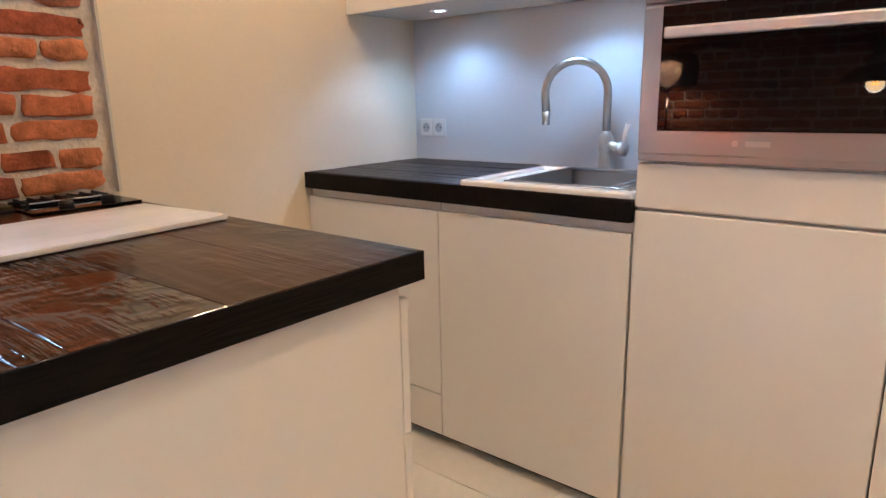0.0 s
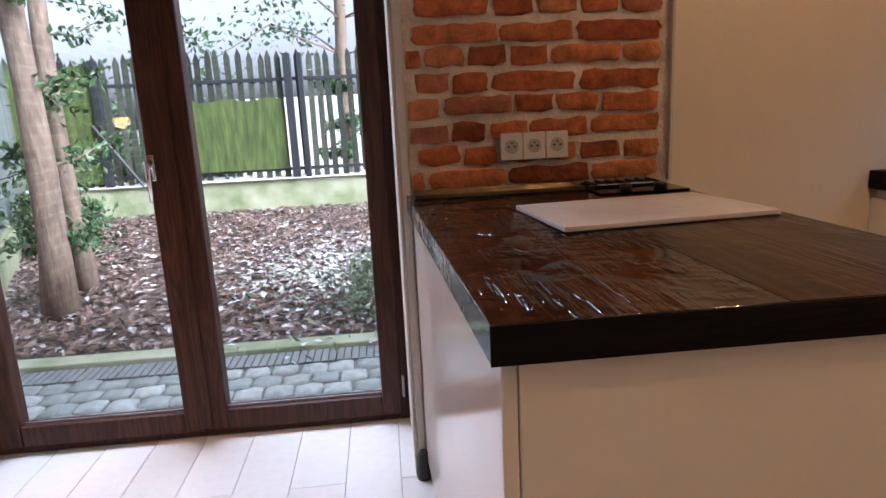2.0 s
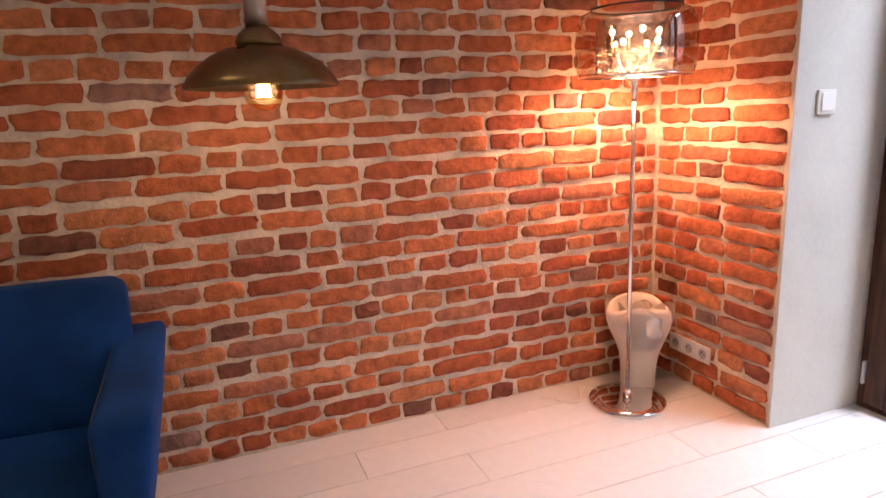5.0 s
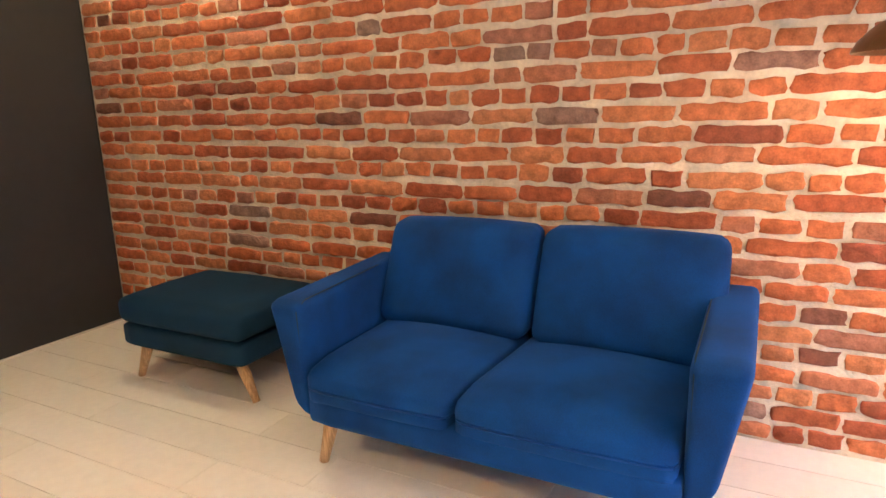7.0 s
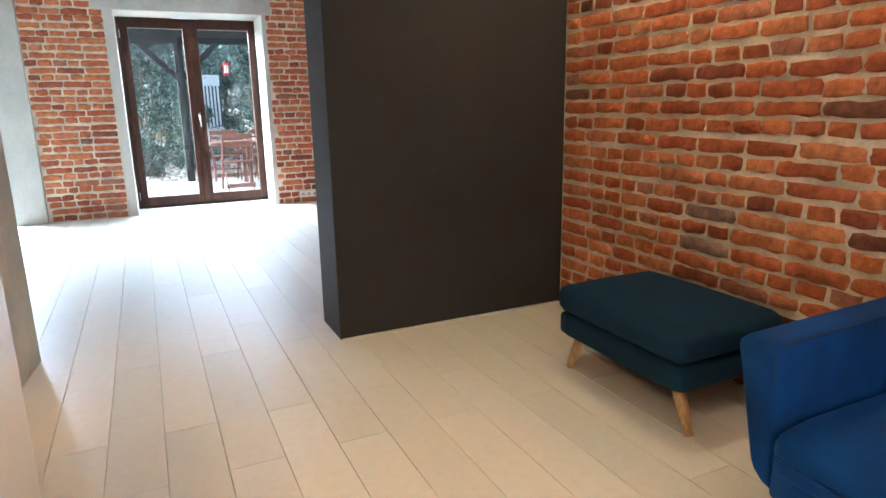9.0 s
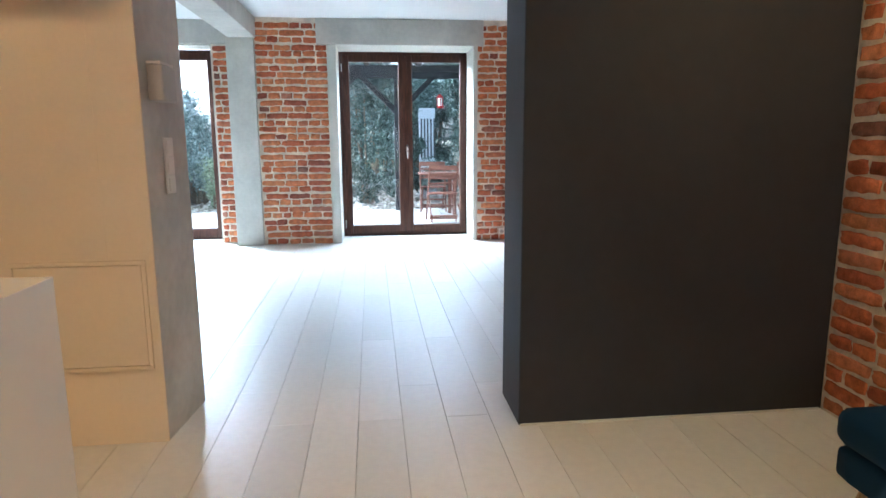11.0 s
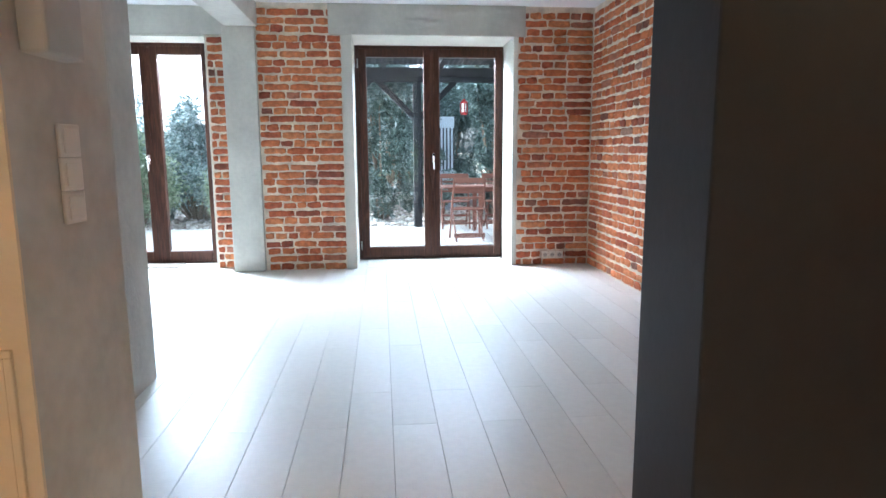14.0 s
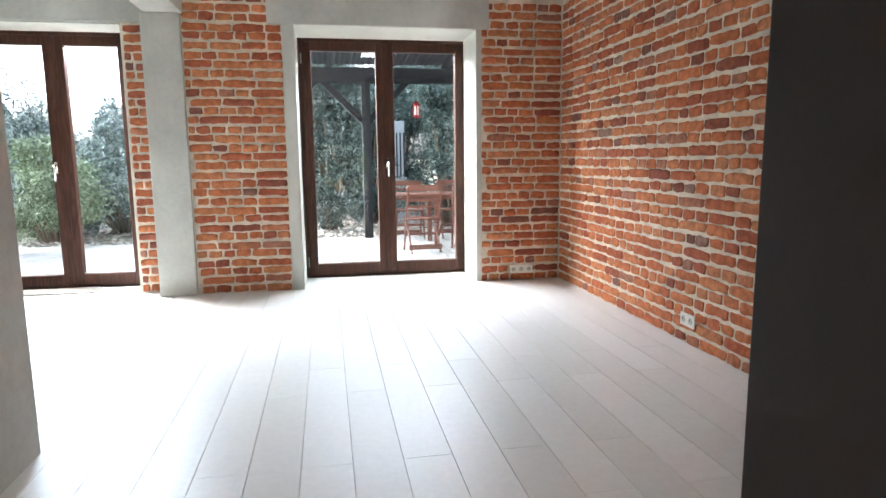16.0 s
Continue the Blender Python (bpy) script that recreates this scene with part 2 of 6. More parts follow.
def brushed(mat, strength, depth, across):
    """Deep brushed grain under varnish: ridges along the boards that come and go in patches."""
    t = mat.node_tree
    wave, ridge, patch, coords, drawn, reach, times = (t.nodes.new("ShaderNode" + k) for k in ("Bump", "TexNoise", "TexNoise", "TexCoord", "Mapping", "MapRange", "Math"))
    ridge.inputs["Scale"].default_value, ridge.inputs["Detail"].default_value = 1.0, 2.0
    patch.inputs["Scale"].default_value, patch.inputs["Detail"].default_value = 6.5, 3.0
    wave.inputs["Strength"].default_value, wave.inputs["Distance"].default_value = strength, depth
    drawn.inputs["Scale"].default_value = (across, across * 0.11, across * 0.3)
    reach.inputs["From Min"].default_value, reach.inputs["From Max"].default_value = 0.44, 0.62
    times.operation = "MULTIPLY"
    t.links.new(coords.outputs["Object"], drawn.inputs[0])
    t.links.new(coords.outputs["Object"], patch.inputs["Vector"])
    t.links.new(drawn.outputs[0], ridge.inputs["Vector"])
    t.links.new(patch.outputs["Fac"], reach.inputs["Value"])
    t.links.new(ridge.outputs["Fac"], times.inputs[0])
    t.links.new(reach.outputs[0], times.inputs[1])
    t.links.new(times.outputs[0], wave.inputs["Height"])
    t.links.new(wave.outputs[0], t.nodes["Bump"].inputs["Normal"])


brushed(M_WORKTOP, 0.5, 0.004, 60)
brushed(M_VARNISH, 1.0, 0.014, 75)
M_STEEL = material("brushed_steel", (0.38, 0.38, 0.375), 0.32, metal=1.0, vary=0.03, scale=2, fine=200, bump=0.02, stretch=(1, 1, 8))
M_HANDLE = material("satin_aluminium", (0.75, 0.75, 0.76), 0.4, metal=1.0, vary=0.02, bump=0.0)
M_CHROME = material("chrome", (0.80, 0.80, 0.80), 0.06, metal=1.0, vary=0.02, bump=0.0)
M_NICKEL = material("brushed_nickel", (0.50, 0.47, 0.42), 0.36, metal=1.0, vary=0.05, bump=0.0)
M_BRASS = material("aged_brass", (0.25, 0.185, 0.10), 0.3, metal=1.0, vary=0.14, scale=12, bump=0.02)
M_BLACKGLASS = material("black_oven_glass", (0.004, 0.004, 0.005), 0.02, vary=0.0, bump=0.0, gloss=0.2)
glass_shader = M_BLACKGLASS.node_tree.nodes["Principled BSDF"]
M_BLACKGLASS.node_tree.links.remove(glass_shader.inputs["Roughness"].links[0])
glass_shader.inputs["Roughness"].default_value = 0.015
M_BLACK = material("matt_black_iron", (0.012, 0.012, 0.013), 0.45, vary=0.1, bump=0.1)
M_SINK = material("white_ceramic", (0.82, 0.81, 0.78), 0.12, vary=0.01, bump=0.0)
M_CERAMIC = material("white_bisque_ceramic", (0.82, 0.75, 0.67), 0.35, vary=0.04, scale=8, bump=0.03)
M_PLASTIC = material("white_plastic", (0.78, 0.76, 0.71), 0.3, vary=0.01, bump=0.0)
M_GREYPLASTIC = material("grey_plastic", (0.50, 0.49, 0.46), 0.45, vary=0.03, bump=0.0)
M_DARKSLOT = material("dark_socket_hole", (0.02, 0.02, 0.02), 0.6, vary=0.0, bump=0.0)
M_FRAME = wood_material("walnut_foil", (0.042, 0.016, 0.010), (0.088, 0.034, 0.019), 0.38, along=2, scale=4, bump=0.03)
M_FRAME.node_tree.nodes["Principled BSDF"].inputs["Specular IOR Level"].default_value = 0.28
M_GASKET = material("black_rubber_seal", (0.015, 0.015, 0.015), 0.7, vary=0.0, bump=0.0)
M_ALU = material("aluminium_spacer", (0.6, 0.6, 0.6), 0.3, metal=1.0, vary=0.02, bump=0.0)
M_GLASS = glass_material("window_glass", (0.97, 0.99, 0.98))
M_SMOKE = glass_material("smoked_glass", (0.80, 0.72, 0.66), 2.6)
M_CLEAR = glass_material("clear_glass", (0.96, 0.96, 0.96), 1.5)
M_INNER = glass_material("bright_inner_glass", (0.96, 0.95, 0.93), 3.2)
M_BULB = glow_material("warm_filament", (1.0, 0.60, 0.24), 10)
M_PENDANTBULB = glow_material("warm_bulb", (1.0, 0.50, 0.14), 12)
M_COOLSPOT = glow_material("cool_spot", (0.85, 0.94, 1.0), 6)
M_WARMSPOT = glow_material("warm_spot", (1.0, 0.75, 0.45), 6)
M_SOFA = material("blue_velvet", (0.004, 0.046, 0.215), 0.8, vary=0.22, scale=4.6, fine=300, bump=0.12, bump_at=400, gloss=0.15)
M_SOFA.node_tree.nodes["Principled BSDF"].inputs["Sheen Weight"].default_value = 0.2
M_SOFA.node_tree.nodes["Principled BSDF"].inputs["Sheen Tint"].default_value = (0.10, 0.28, 0.9, 1)
nap = M_SOFA.node_tree.nodes["Color Ramp"].color_ramp.elements
nap[0].position, nap[1].position = 0.47, 0.86
M_OTTO = material("dark_teal_velvet", (0.005, 0.030, 0.075), 0.8, vary=0.14, scale=5, fine=300, bump=0.12, bump_at=400, gloss=0.2)
M_SEAM = material("dark_piping", (0.005, 0.02, 0.05), 0.8, vary=0.05, bump=0.0)
M_OAKLEG = wood_material("pale_oak_leg", (0.40, 0.25, 0.12), (0.62, 0.42, 0.23), 0.45, along=2, scale=6, bump=0.08)
M_MARBLE = material("white_marble", (0.80, 0.80, 0.80), 0.15, vary=0.06, scale=5, fine=24, bump=0.0)
M_PAPER = material("pleated_white_paper", (0.78, 0.74, 0.68), 0.8, vary=0.03, bump=0.05)
# outdoors
M_SETT = piece_material("grey_sett", [(0, (0.22, 0.25, 0.23)), (0.6, (0.30, 0.32, 0.30)), (1, (0.38, 0.40, 0.38))], "object", rough=0.8)
M_SOIL = material("damp_soil", (0.12, 0.09, 0.075), 0.95, vary=0.25, scale=3, bump=0.8, bump_at=25)
M_JOINTSAND = material("grey_joint_sand", (0.15, 0.155, 0.14), 0.95, vary=0.2, scale=12, bump=0.4)
M_LITTER = piece_material("fallen_leaves", [(0, (0.12, 0.075, 0.06)), (0.4, (0.19, 0.125, 0.10)), (0.7, (0.26, 0.20, 0.17)), (0.88, (0.34, 0.30, 0.28)),
                                            (0.96, (0.48, 0.47, 0.47)), (1, (0.6, 0.61, 0.62))], "island", rough=0.9)
M_MOSSWALL = material("mossy_concrete", (0.36, 0.37, 0.27), 0.95, vary=0.2, scale=4, bump=0.5, bump_at=25, tint=(0.16, 0.21, 0.09))
M_PICKET = piece_material("weathered_picket", [(0, (0.026, 0.032, 0.026)), (0.5, (0.045, 0.055, 0.040)), (1, (0.075, 0.085, 0.065))], "object", rough=0.9, mix=0.3)
M_MOSSBOARD = material("mossy_boards", (0.085, 0.125, 0.035), 0.95, vary=0.3, scale=5, bump=0.4, stretch=(3, 3, 0.5))
M_GREYBOARD = piece_material("grey_green_board", [(0, (0.11, 0.14, 0.13)), (1, (0.18, 0.22, 0.21))], "object", rough=0.9)
M_DARKSTEEL = material("dark_painted_steel", (0.022, 0.026, 0.03), 0.5, vary=0.1, bump=0.05)
M_SLAT = material("galvanised_slat", (0.20, 0.21, 0.21), 0.6, vary=0.15, scale=20, bump=0.1)
M_BARK = material("grey_brown_bark", (0.22, 0.17, 0.13), 0.95, vary=0.25, scale=14, bump=0.9, bump_at=22, stretch=(2, 2, 0.5))
M_LEAF = piece_material("green_foliage", [(0, (0.025, 0.06, 0.025)), (0.5, (0.05, 0.11, 0.04)), (0.85, (0.09, 0.16, 0.07)), (1, (0.20, 0.26, 0.18))], "island", rough=0.6)
M_CONIFER = piece_material("conifer_foliage", [(0, (0.030, 0.052, 0.045)), (0.5, (0.085, 0.13, 0.118)), (0.85, (0.16, 0.22, 0.21)), (1, (0.34, 0.41, 0.41))], "island", rough=0.65)
# lighter conifer copy: frost tone plus open daylight and haze put into the colour
M_LITCONIFER = piece_material("lit_frosty_conifer_foliage", [(0, (0.06, 0.09, 0.085)), (0.5, (0.16, 0.22, 0.215)), (1, (0.44, 0.51, 0.53))], "island", rough=0.65)
M_FROST = piece_material("frosty_grass", [(0, (0.10, 0.16, 0.08)), (0.6, (0.20, 0.27, 0.17)), (1, (0.42, 0.47, 0.42))], "island", rough=0.8)
M_GRAVEL = material("leafy_gravel", (0.46, 0.44, 0.41), 0.95, vary=0.3, scale=30, fine=120, bump=0.9, bump_at=60)
M_GROUND = material("winter_ground", (0.20, 0.20, 0.15), 0.95, vary=0.25, scale=0.8, bump=0.5, bump_at=8)
M_DECK = piece_material("silvered_deck_board", [(0, (0.29, 0.29, 0.285)), (1, (0.39, 0.39, 0.385))], "object", rough=0.7, mix=0.3)
M_PERGOLA = material("dark_stained_timber", (0.008, 0.009, 0.013), 0.9, vary=0.2, scale=6, bump=0.2)
M_ROOFSHEET = material("dark_roof_sheet", (0.022, 0.024, 0.030), 0.6, vary=0.15, bump=0.1)
M_ACRYLIC = material("translucent_roof_panel", (0.85, 0.87, 0.88), 0.4, vary=0.02, bump=0.0)
M_ACRYLIC.node_tree.nodes["Principled BSDF"].inputs["Transmission Weight"].default_value = 0.85
M_REDWOOD = wood_material("red_brown_hardwood", (0.09, 0.031, 0.019), (0.18, 0.066, 0.040), 0.45, along=0, scale=6, bump=0.08)
M_REDPAINT = material("red_enamel", (0.40, 0.02, 0.02), 0.4, vary=0.05, bump=0.0)
M_FENCEWHITE = material("pale_rendered_wall", (0.55, 0.60, 0.66), 0.9, vary=0.05, bump=0.1)
M_STREETWALL = material("white_render", (0.70, 0.70, 0.66), 0.9, vary=0.06, scale=1.5, bump=0.1)
M_STREET = material("pale_wet_asphalt", (0.36, 0.36, 0.36), 0.5, vary=0.15, scale=2, bump=0.2)
M_MAT = material("sisal_doormat", (0.34, 0.29, 0.23), 1.0, vary=0.15, scale=40, fine=200, bump=0.6, bump_at=200)


# ---- mesh helpers ----
def box(bm, x0, y0, z0, x1, y1, z1, bevel=0.0, segments=2):
    r = bmesh.ops.create_cube(bm, size=1)
    vs = r["verts"]
    for v in vs:
        v.co = Vector(((x0 + x1) / 2 + v.co.x * (x1 - x0), (y0 + y1) / 2 + v.co.y * (y1 - y0), (z0 + z1) / 2 + v.co.z * (z1 - z0)))
    if bevel:
        es = {e for v in vs for e in v.link_edges}
        bmesh.ops.bevel(bm, geom=list(es), offset=bevel, segments=segments, affect="EDGES", profile=0.5)
    return vs


def lathe(bm, profile, cx, cy, n=32):
    rings = []
    for r, z in profile:
        rings.append([bm.verts.new((cx + r * math.cos(2 * math.pi * i / n), cy + r * math.sin(2 * math.pi * i / n), z)) for i in range(n)])
    for a, b in zip(rings, rings[1:]):
        for i in range(n):
            bm.faces.new((a[i], a[(i + 1) % n], b[(i + 1) % n], b[i]))
    return rings


def capped(bm, profile, cx, cy, n=32):
    rings = lathe(bm, profile, cx, cy, n)
    bm.faces.new(list(reversed(rings[0])))
    bm.faces.new(rings[-1])


def tube(bm, points, radii, n=10):
    pts = [Vector(p) for p in points]
    if not isinstance(radii, (list, tuple)):
        radii = [radii] * len(pts)
    rings = []
    side = None
    for i, p in enumerate(pts):
        d = (pts[min(i + 1, len(pts) - 1)] - pts[max(i - 1, 0)]).normalized()
        if side is None:
            side = d.orthogonal().normalized()
        side = (side - d * side.dot(d)).normalized()
        up = d.cross(side)
        rings.append([bm.verts.new(p + (side * math.cos(2 * math.pi * k / n) + up * math.sin(2 * math.pi * k / n)) * radii[i]) for k in range(n)])
    for a, b in zip(rings, rings[1:]):
        for k in range(n):
            bm.faces.new((a[k], a[(k + 1) % n], b[(k + 1) % n], b[k]))
    bm.faces.new(list(reversed(rings[0])))
    bm.faces.new(rings[-1])


def cushion(bm, x0, y0, z0, x1, y1, z1, r=0.04, puff=(0, 0, 0), cuts=9, shape=None):
    """A rounded, slightly puffed box; shape(p, u) may move a corner point p with its place u in -1..1."""
    b2 = bmesh.new()
    bmesh.ops.create_cube(b2, size=2)
    bmesh.ops.subdivide_edges(b2, edges=b2.edges[:], cuts=cuts, use_grid_fill=True)
    c = Vector(((x0 + x1) / 2, (y0 + y1) / 2, (z0 + z1) / 2))
    h = Vector(((x1 - x0) / 2, (y1 - y0) / 2, (z1 - z0) / 2))
    for v in b2.verts:
        u = v.co.copy()
        p = Vector((u.x * h.x, u.y * h.y, u.z * h.z))
        q = Vector([max(-(h[k] - r), min(h[k] - r, p[k])) for k in range(3)])
        d = p - q
        if d.length > 1e-9:
            p = q + d.normalized() * r
        for k in range(3):
            o = [j for j in range(3) if j != k]
            p[k] += puff[k] * u[k] * (1 - u[o[0]] ** 2) * (1 - u[o[1]] ** 2)
        p = c + p
        v.co = shape(p, u) if shape else p
    me = bpy.data.meshes.new("tmp")
    b2.to_mesh(me)
    b2.free()
    bm.from_mesh(me)
    bpy.data.meshes.remove(me)


def face_turn(nn):
    """Turns local y to the wall's outward way nn, with z up."""
    x = Vector(nn).cross(Vector((0, 0, 1)))
    return Matrix((x, Vector(nn), Vector((0, 0, 1)))).transposed().to_4x4()


def root_of(ob):
    while ob.parent:
        ob = ob.parent
    return ob


def finish(ob_name, bm, mat, smooth):
    bmesh.ops.recalc_face_normals(bm, faces=bm.faces[:])
    me = bpy.data.meshes.new(ob_name)
    bm.to_mesh(me)
    bm.free()
    me.materials.append(mat)
    if smooth:
        me.polygons.foreach_set("use_smooth", [True] * len(me.polygons))
    return me


def part(name, bm, mat, parent, label="", smooth=False):
    """One mesh object under a thing or a part; bm is in world places."""
    base = root_of(parent).matrix_world.translation if root_of(parent).type != "EMPTY" else root_of(parent).location
    bmesh.ops.translate(bm, verts=bm.verts[:], vec=-base)
    ob = new(name, finish(name, bm, mat, smooth))
    ob.parent = parent
    if label:
        ob["label"] = label
    return ob


def thing(name, place, label, category, group=""):
    ob = new(name)
    ob.location = place
    ob.empty_display_size = 0.1
    return tagged(ob, label, category, group)


def solid(name, bm, mat, label, category, kind="structure", smooth=False, group=""):
    return tagged(new(name, finish(name, bm, mat, smooth)), label, category, group, kind)


def slab(name, x0, y0, z0, x1, y1, z1, mat, label, category="wall", bevel=0.0):
    bm = bmesh.new()
    box(bm, x0, y0, z0, x1, y1, z1, bevel)
    return solid(name, bm, mat, label, category)


def boxpart(name, parent, mat, x0, y0, z0, x1, y1, z1, bevel=0.003, label="", segments=2):
    bm = bmesh.new()
    box(bm, x0, y0, z0, x1, y1, z1, bevel, segments)
    return part(name, bm, mat, parent, label)


# ---- large structure ----
CEIL = 2.40
EAST, CREAM_Y, WEST = 2.535, -1.736, -1.86
SOUTH_E, SOUTH_K, NORTH, NORTH_L = -1.685, -1.735, 8.165, 8.345

wall_east_living = slab("wall_east_living", EAST, -2.3, -0.1, 2.85, 3.65, CEIL, M_MORTAR, "old red brick wall with wide pale lime joints")
wall_east_far = slab("wall_east_far", EAST, 3.65, -0.1, 2.85, 8.8, CEIL, M_MORTAR, "exposed red brick wall of the empty far room")
wall_south_corner = slab("wall_south_corner", 1.897, -2.3, -0.1, EAST, SOUTH_E, CEIL, M_MORTAR, "narrow exposed brick wall beside the garden door")
wall_south_kitchen = slab("wall_south_kitchen", -0.516, -2.3, -0.1, 0.323, SOUTH_K, CEIL, M_MORTAR, "exposed brick wall behind the kitchen peninsula")
slab("wall_south_plain", -2.2, -2.3, -0.1, -0.516, CREAM_Y, CEIL, M_CREAM, "smooth cream painted kitchen wall")
slab("wall_south_lintel", 0.323, -2.3, 2.13, 1.897, SOUTH_E - 0.01, CEIL, M_LINTEL, "plain plastered lintel over the garden door")
slab("wall_west_kitchen", -2.2, CREAM_Y, -0.1, WEST, 3.53, CEIL, M_CREAM, "plain cream kitchen wall behind the sink")
slab("wall_kitchen_north", -2.2, 3.53, -0.1, -0.32, 3.9, CEIL, M_CREAM, "cream painted wall with a small service hatch")
slab("pier_skin", -0.32, 3.52, 0.0, -0.159, 3.53, CEIL, M_CREAM, "cream painted face of the passage pier")
bm = bmesh.new()
for v in box(bm, -0.32, 3.53, -0.1, -0.12, 3.9, CEIL):
    if v.co.x > -0.2 and v.co.y < 3.7:
        v.co.x = -0.160
solid("pier_passage", bm, M_CONCRETE, "bare grey trowelled concrete pier at the passage", "wall")
slab("pier_second", -1.1, 4.905, -0.1, -0.585, 5.344, CEIL, M_LINTEL, "pale grey concrete pier with light switches", bevel=0.004)
slab("wall_second_pier", -3.9, 4.905, -0.1, -1.1, 5.344, CEIL, M_LINTEL, "plain grey plastered wall beyond the pier")
slab("wall_hall_end", -2.2, 3.9, -0.1, -1.9, 4.905, CEIL, M_LINTEL, "plain wall closing the side hall")
slab("wall_partition", 1.21, 3.485, 0.0, EAST - 0.004, 3.81, CEIL, M_CHARCOAL, "charcoal black painted partition wall", bevel=0.006)
slab("trim_partition_foot", 1.216, 3.479, 0.0, EAST - 0.02, 3.4848, 0.009, M_PLASTER, "thin white sealant line at the foot of the dark partition", "trim")
wall_north_left = slab("wall_north_left", -0.60, NORTH, -0.1, 0.232, 8.8, CEIL, M_MORTAR, "exposed brick pillar between the terrace doors")
wall_north_right = slab("wall_north_right", 1.79, NORTH, -0.1, EAST, 8.8, CEIL, M_MORTAR, "exposed brick wall beside the terrace door")
slab("wall_north_over_door", 0.232, NORTH, 2.145, 1.79, 8.8, CEIL, M_LINTEL, "wall above the terrace door")
wall_north_strip = slab("wall_north_strip", -1.03, NORTH_L, -0.1, -0.60, 8.8, CEIL, M_MORTAR, "narrow strip of exposed brick beside the column")
slab("wall_north_over_window", -2.28, NORTH_L, 2.15, -1.03, 8.8, CEIL, M_LINTEL, "concrete lintel over the second terrace door")
slab("wall_north_end", -3.9, NORTH_L, -0.1, -2.28, 8.8, CEIL, M_LINTEL, "plain plastered wall end beside the terrace door")
slab("wall_west_far", -3.9, 5.344, -0.1, -3.6, NORTH_L, CEIL, M_LINTEL, "plain plastered far room side wall")
slab("lintel_panel", 0.09, NORTH - 0.028, 2.13, 1.88, NORTH + 0.01, CEIL - 0.002, M_LINTEL, "pale concrete lintel above the terrace door", "lintel", 0.006)
slab("lintel_panel_side", -2.28, NORTH_L - 0.02, 2.15, -0.84, NORTH_L + 0.004, CEIL - 0.002, M_LINTEL, "pale concrete lintel above the second terrace door", "lintel", 0.006)
bm = bmesh.new()
box(bm, -0.835, 8.12, 0.0, -0.55, 8.42, 2.19, 0.008)
solid("column", bm, M_LINTEL, "square pale concrete column carrying the ceiling beam", "column")
bm = bmesh.new()
box(bm, -0.81, 5.344, 2.19, -0.53, 8.45, CEIL - 0.002, 0.006)
solid("ceiling_beam", bm, M_LINTEL, "pale concrete ceiling beam resting on the column", "beam")
slab("ceiling", -3.9, -2.3, CEIL, 2.85, 8.8, CEIL + 0.3, M_CEILING, "plain white painted ceiling", "ceiling")
floor = slab("floor", -3.6, -2.3, -0.12, EAST, 8.8, -0.007, M_GROUT, "whitewashed long plank floor with dark narrow joints", "floor")

# plastered door reveals
def reveal(name, x0, y0, x1, y1, z1, mat=None):
    return slab(name, x0, y0, 0.0, x1, y1, z1, mat or M_PLASTER, "smooth pale plastered door reveal", "reveal", 0.003)


reveal("trim_reveal_south_east", 1.885, -2.105, 1.897, SOUTH_E + 0.012, 2.13)
reveal("trim_reveal_south_west", 0.3235, -2.105, 0.333, SOUTH_K + 0.014, 2.13)
reveal("trim_reveal_north_west", 0.200, NORTH - 0.012, 0.294, 8.66, 2.145)
reveal("trim_reveal_north_east", 1.772, NORTH - 0.012, 1.815, 8.66, 2.145)
reveal("trim_reveal_window", -1.046, NORTH_L + 0.02, -1.03, 8.66, 2.15)
slab("trim_reveal_north_top", 0.294, NORTH - 0.012, 2.128, 1.772, 8.66, 2.145, M_PLASTER, "smooth pale plastered door head", "reveal")
slab("trim_reveal_window_top", -2.28, NORTH_L - 0.006, 2.133, -1.046, 8.66, 2.15, M_PLASTER, "smooth pale plastered door head", "reveal")
slab("trim_corner_bead", 0.295, SOUTH_K, 0.0, 0.3225, SOUTH_K + 0.013, CEIL, M_PLASTER, "white plaster corner beside the garden door", "trim", 0.003)
slab("trim_brick_edge", -0.521, SOUTH_K - 0.02, 0.93, -0.513, SOUTH_K + 0.022, CEIL, M_PLASTER, "grey plaster edge bead beside the bricks", "trim")


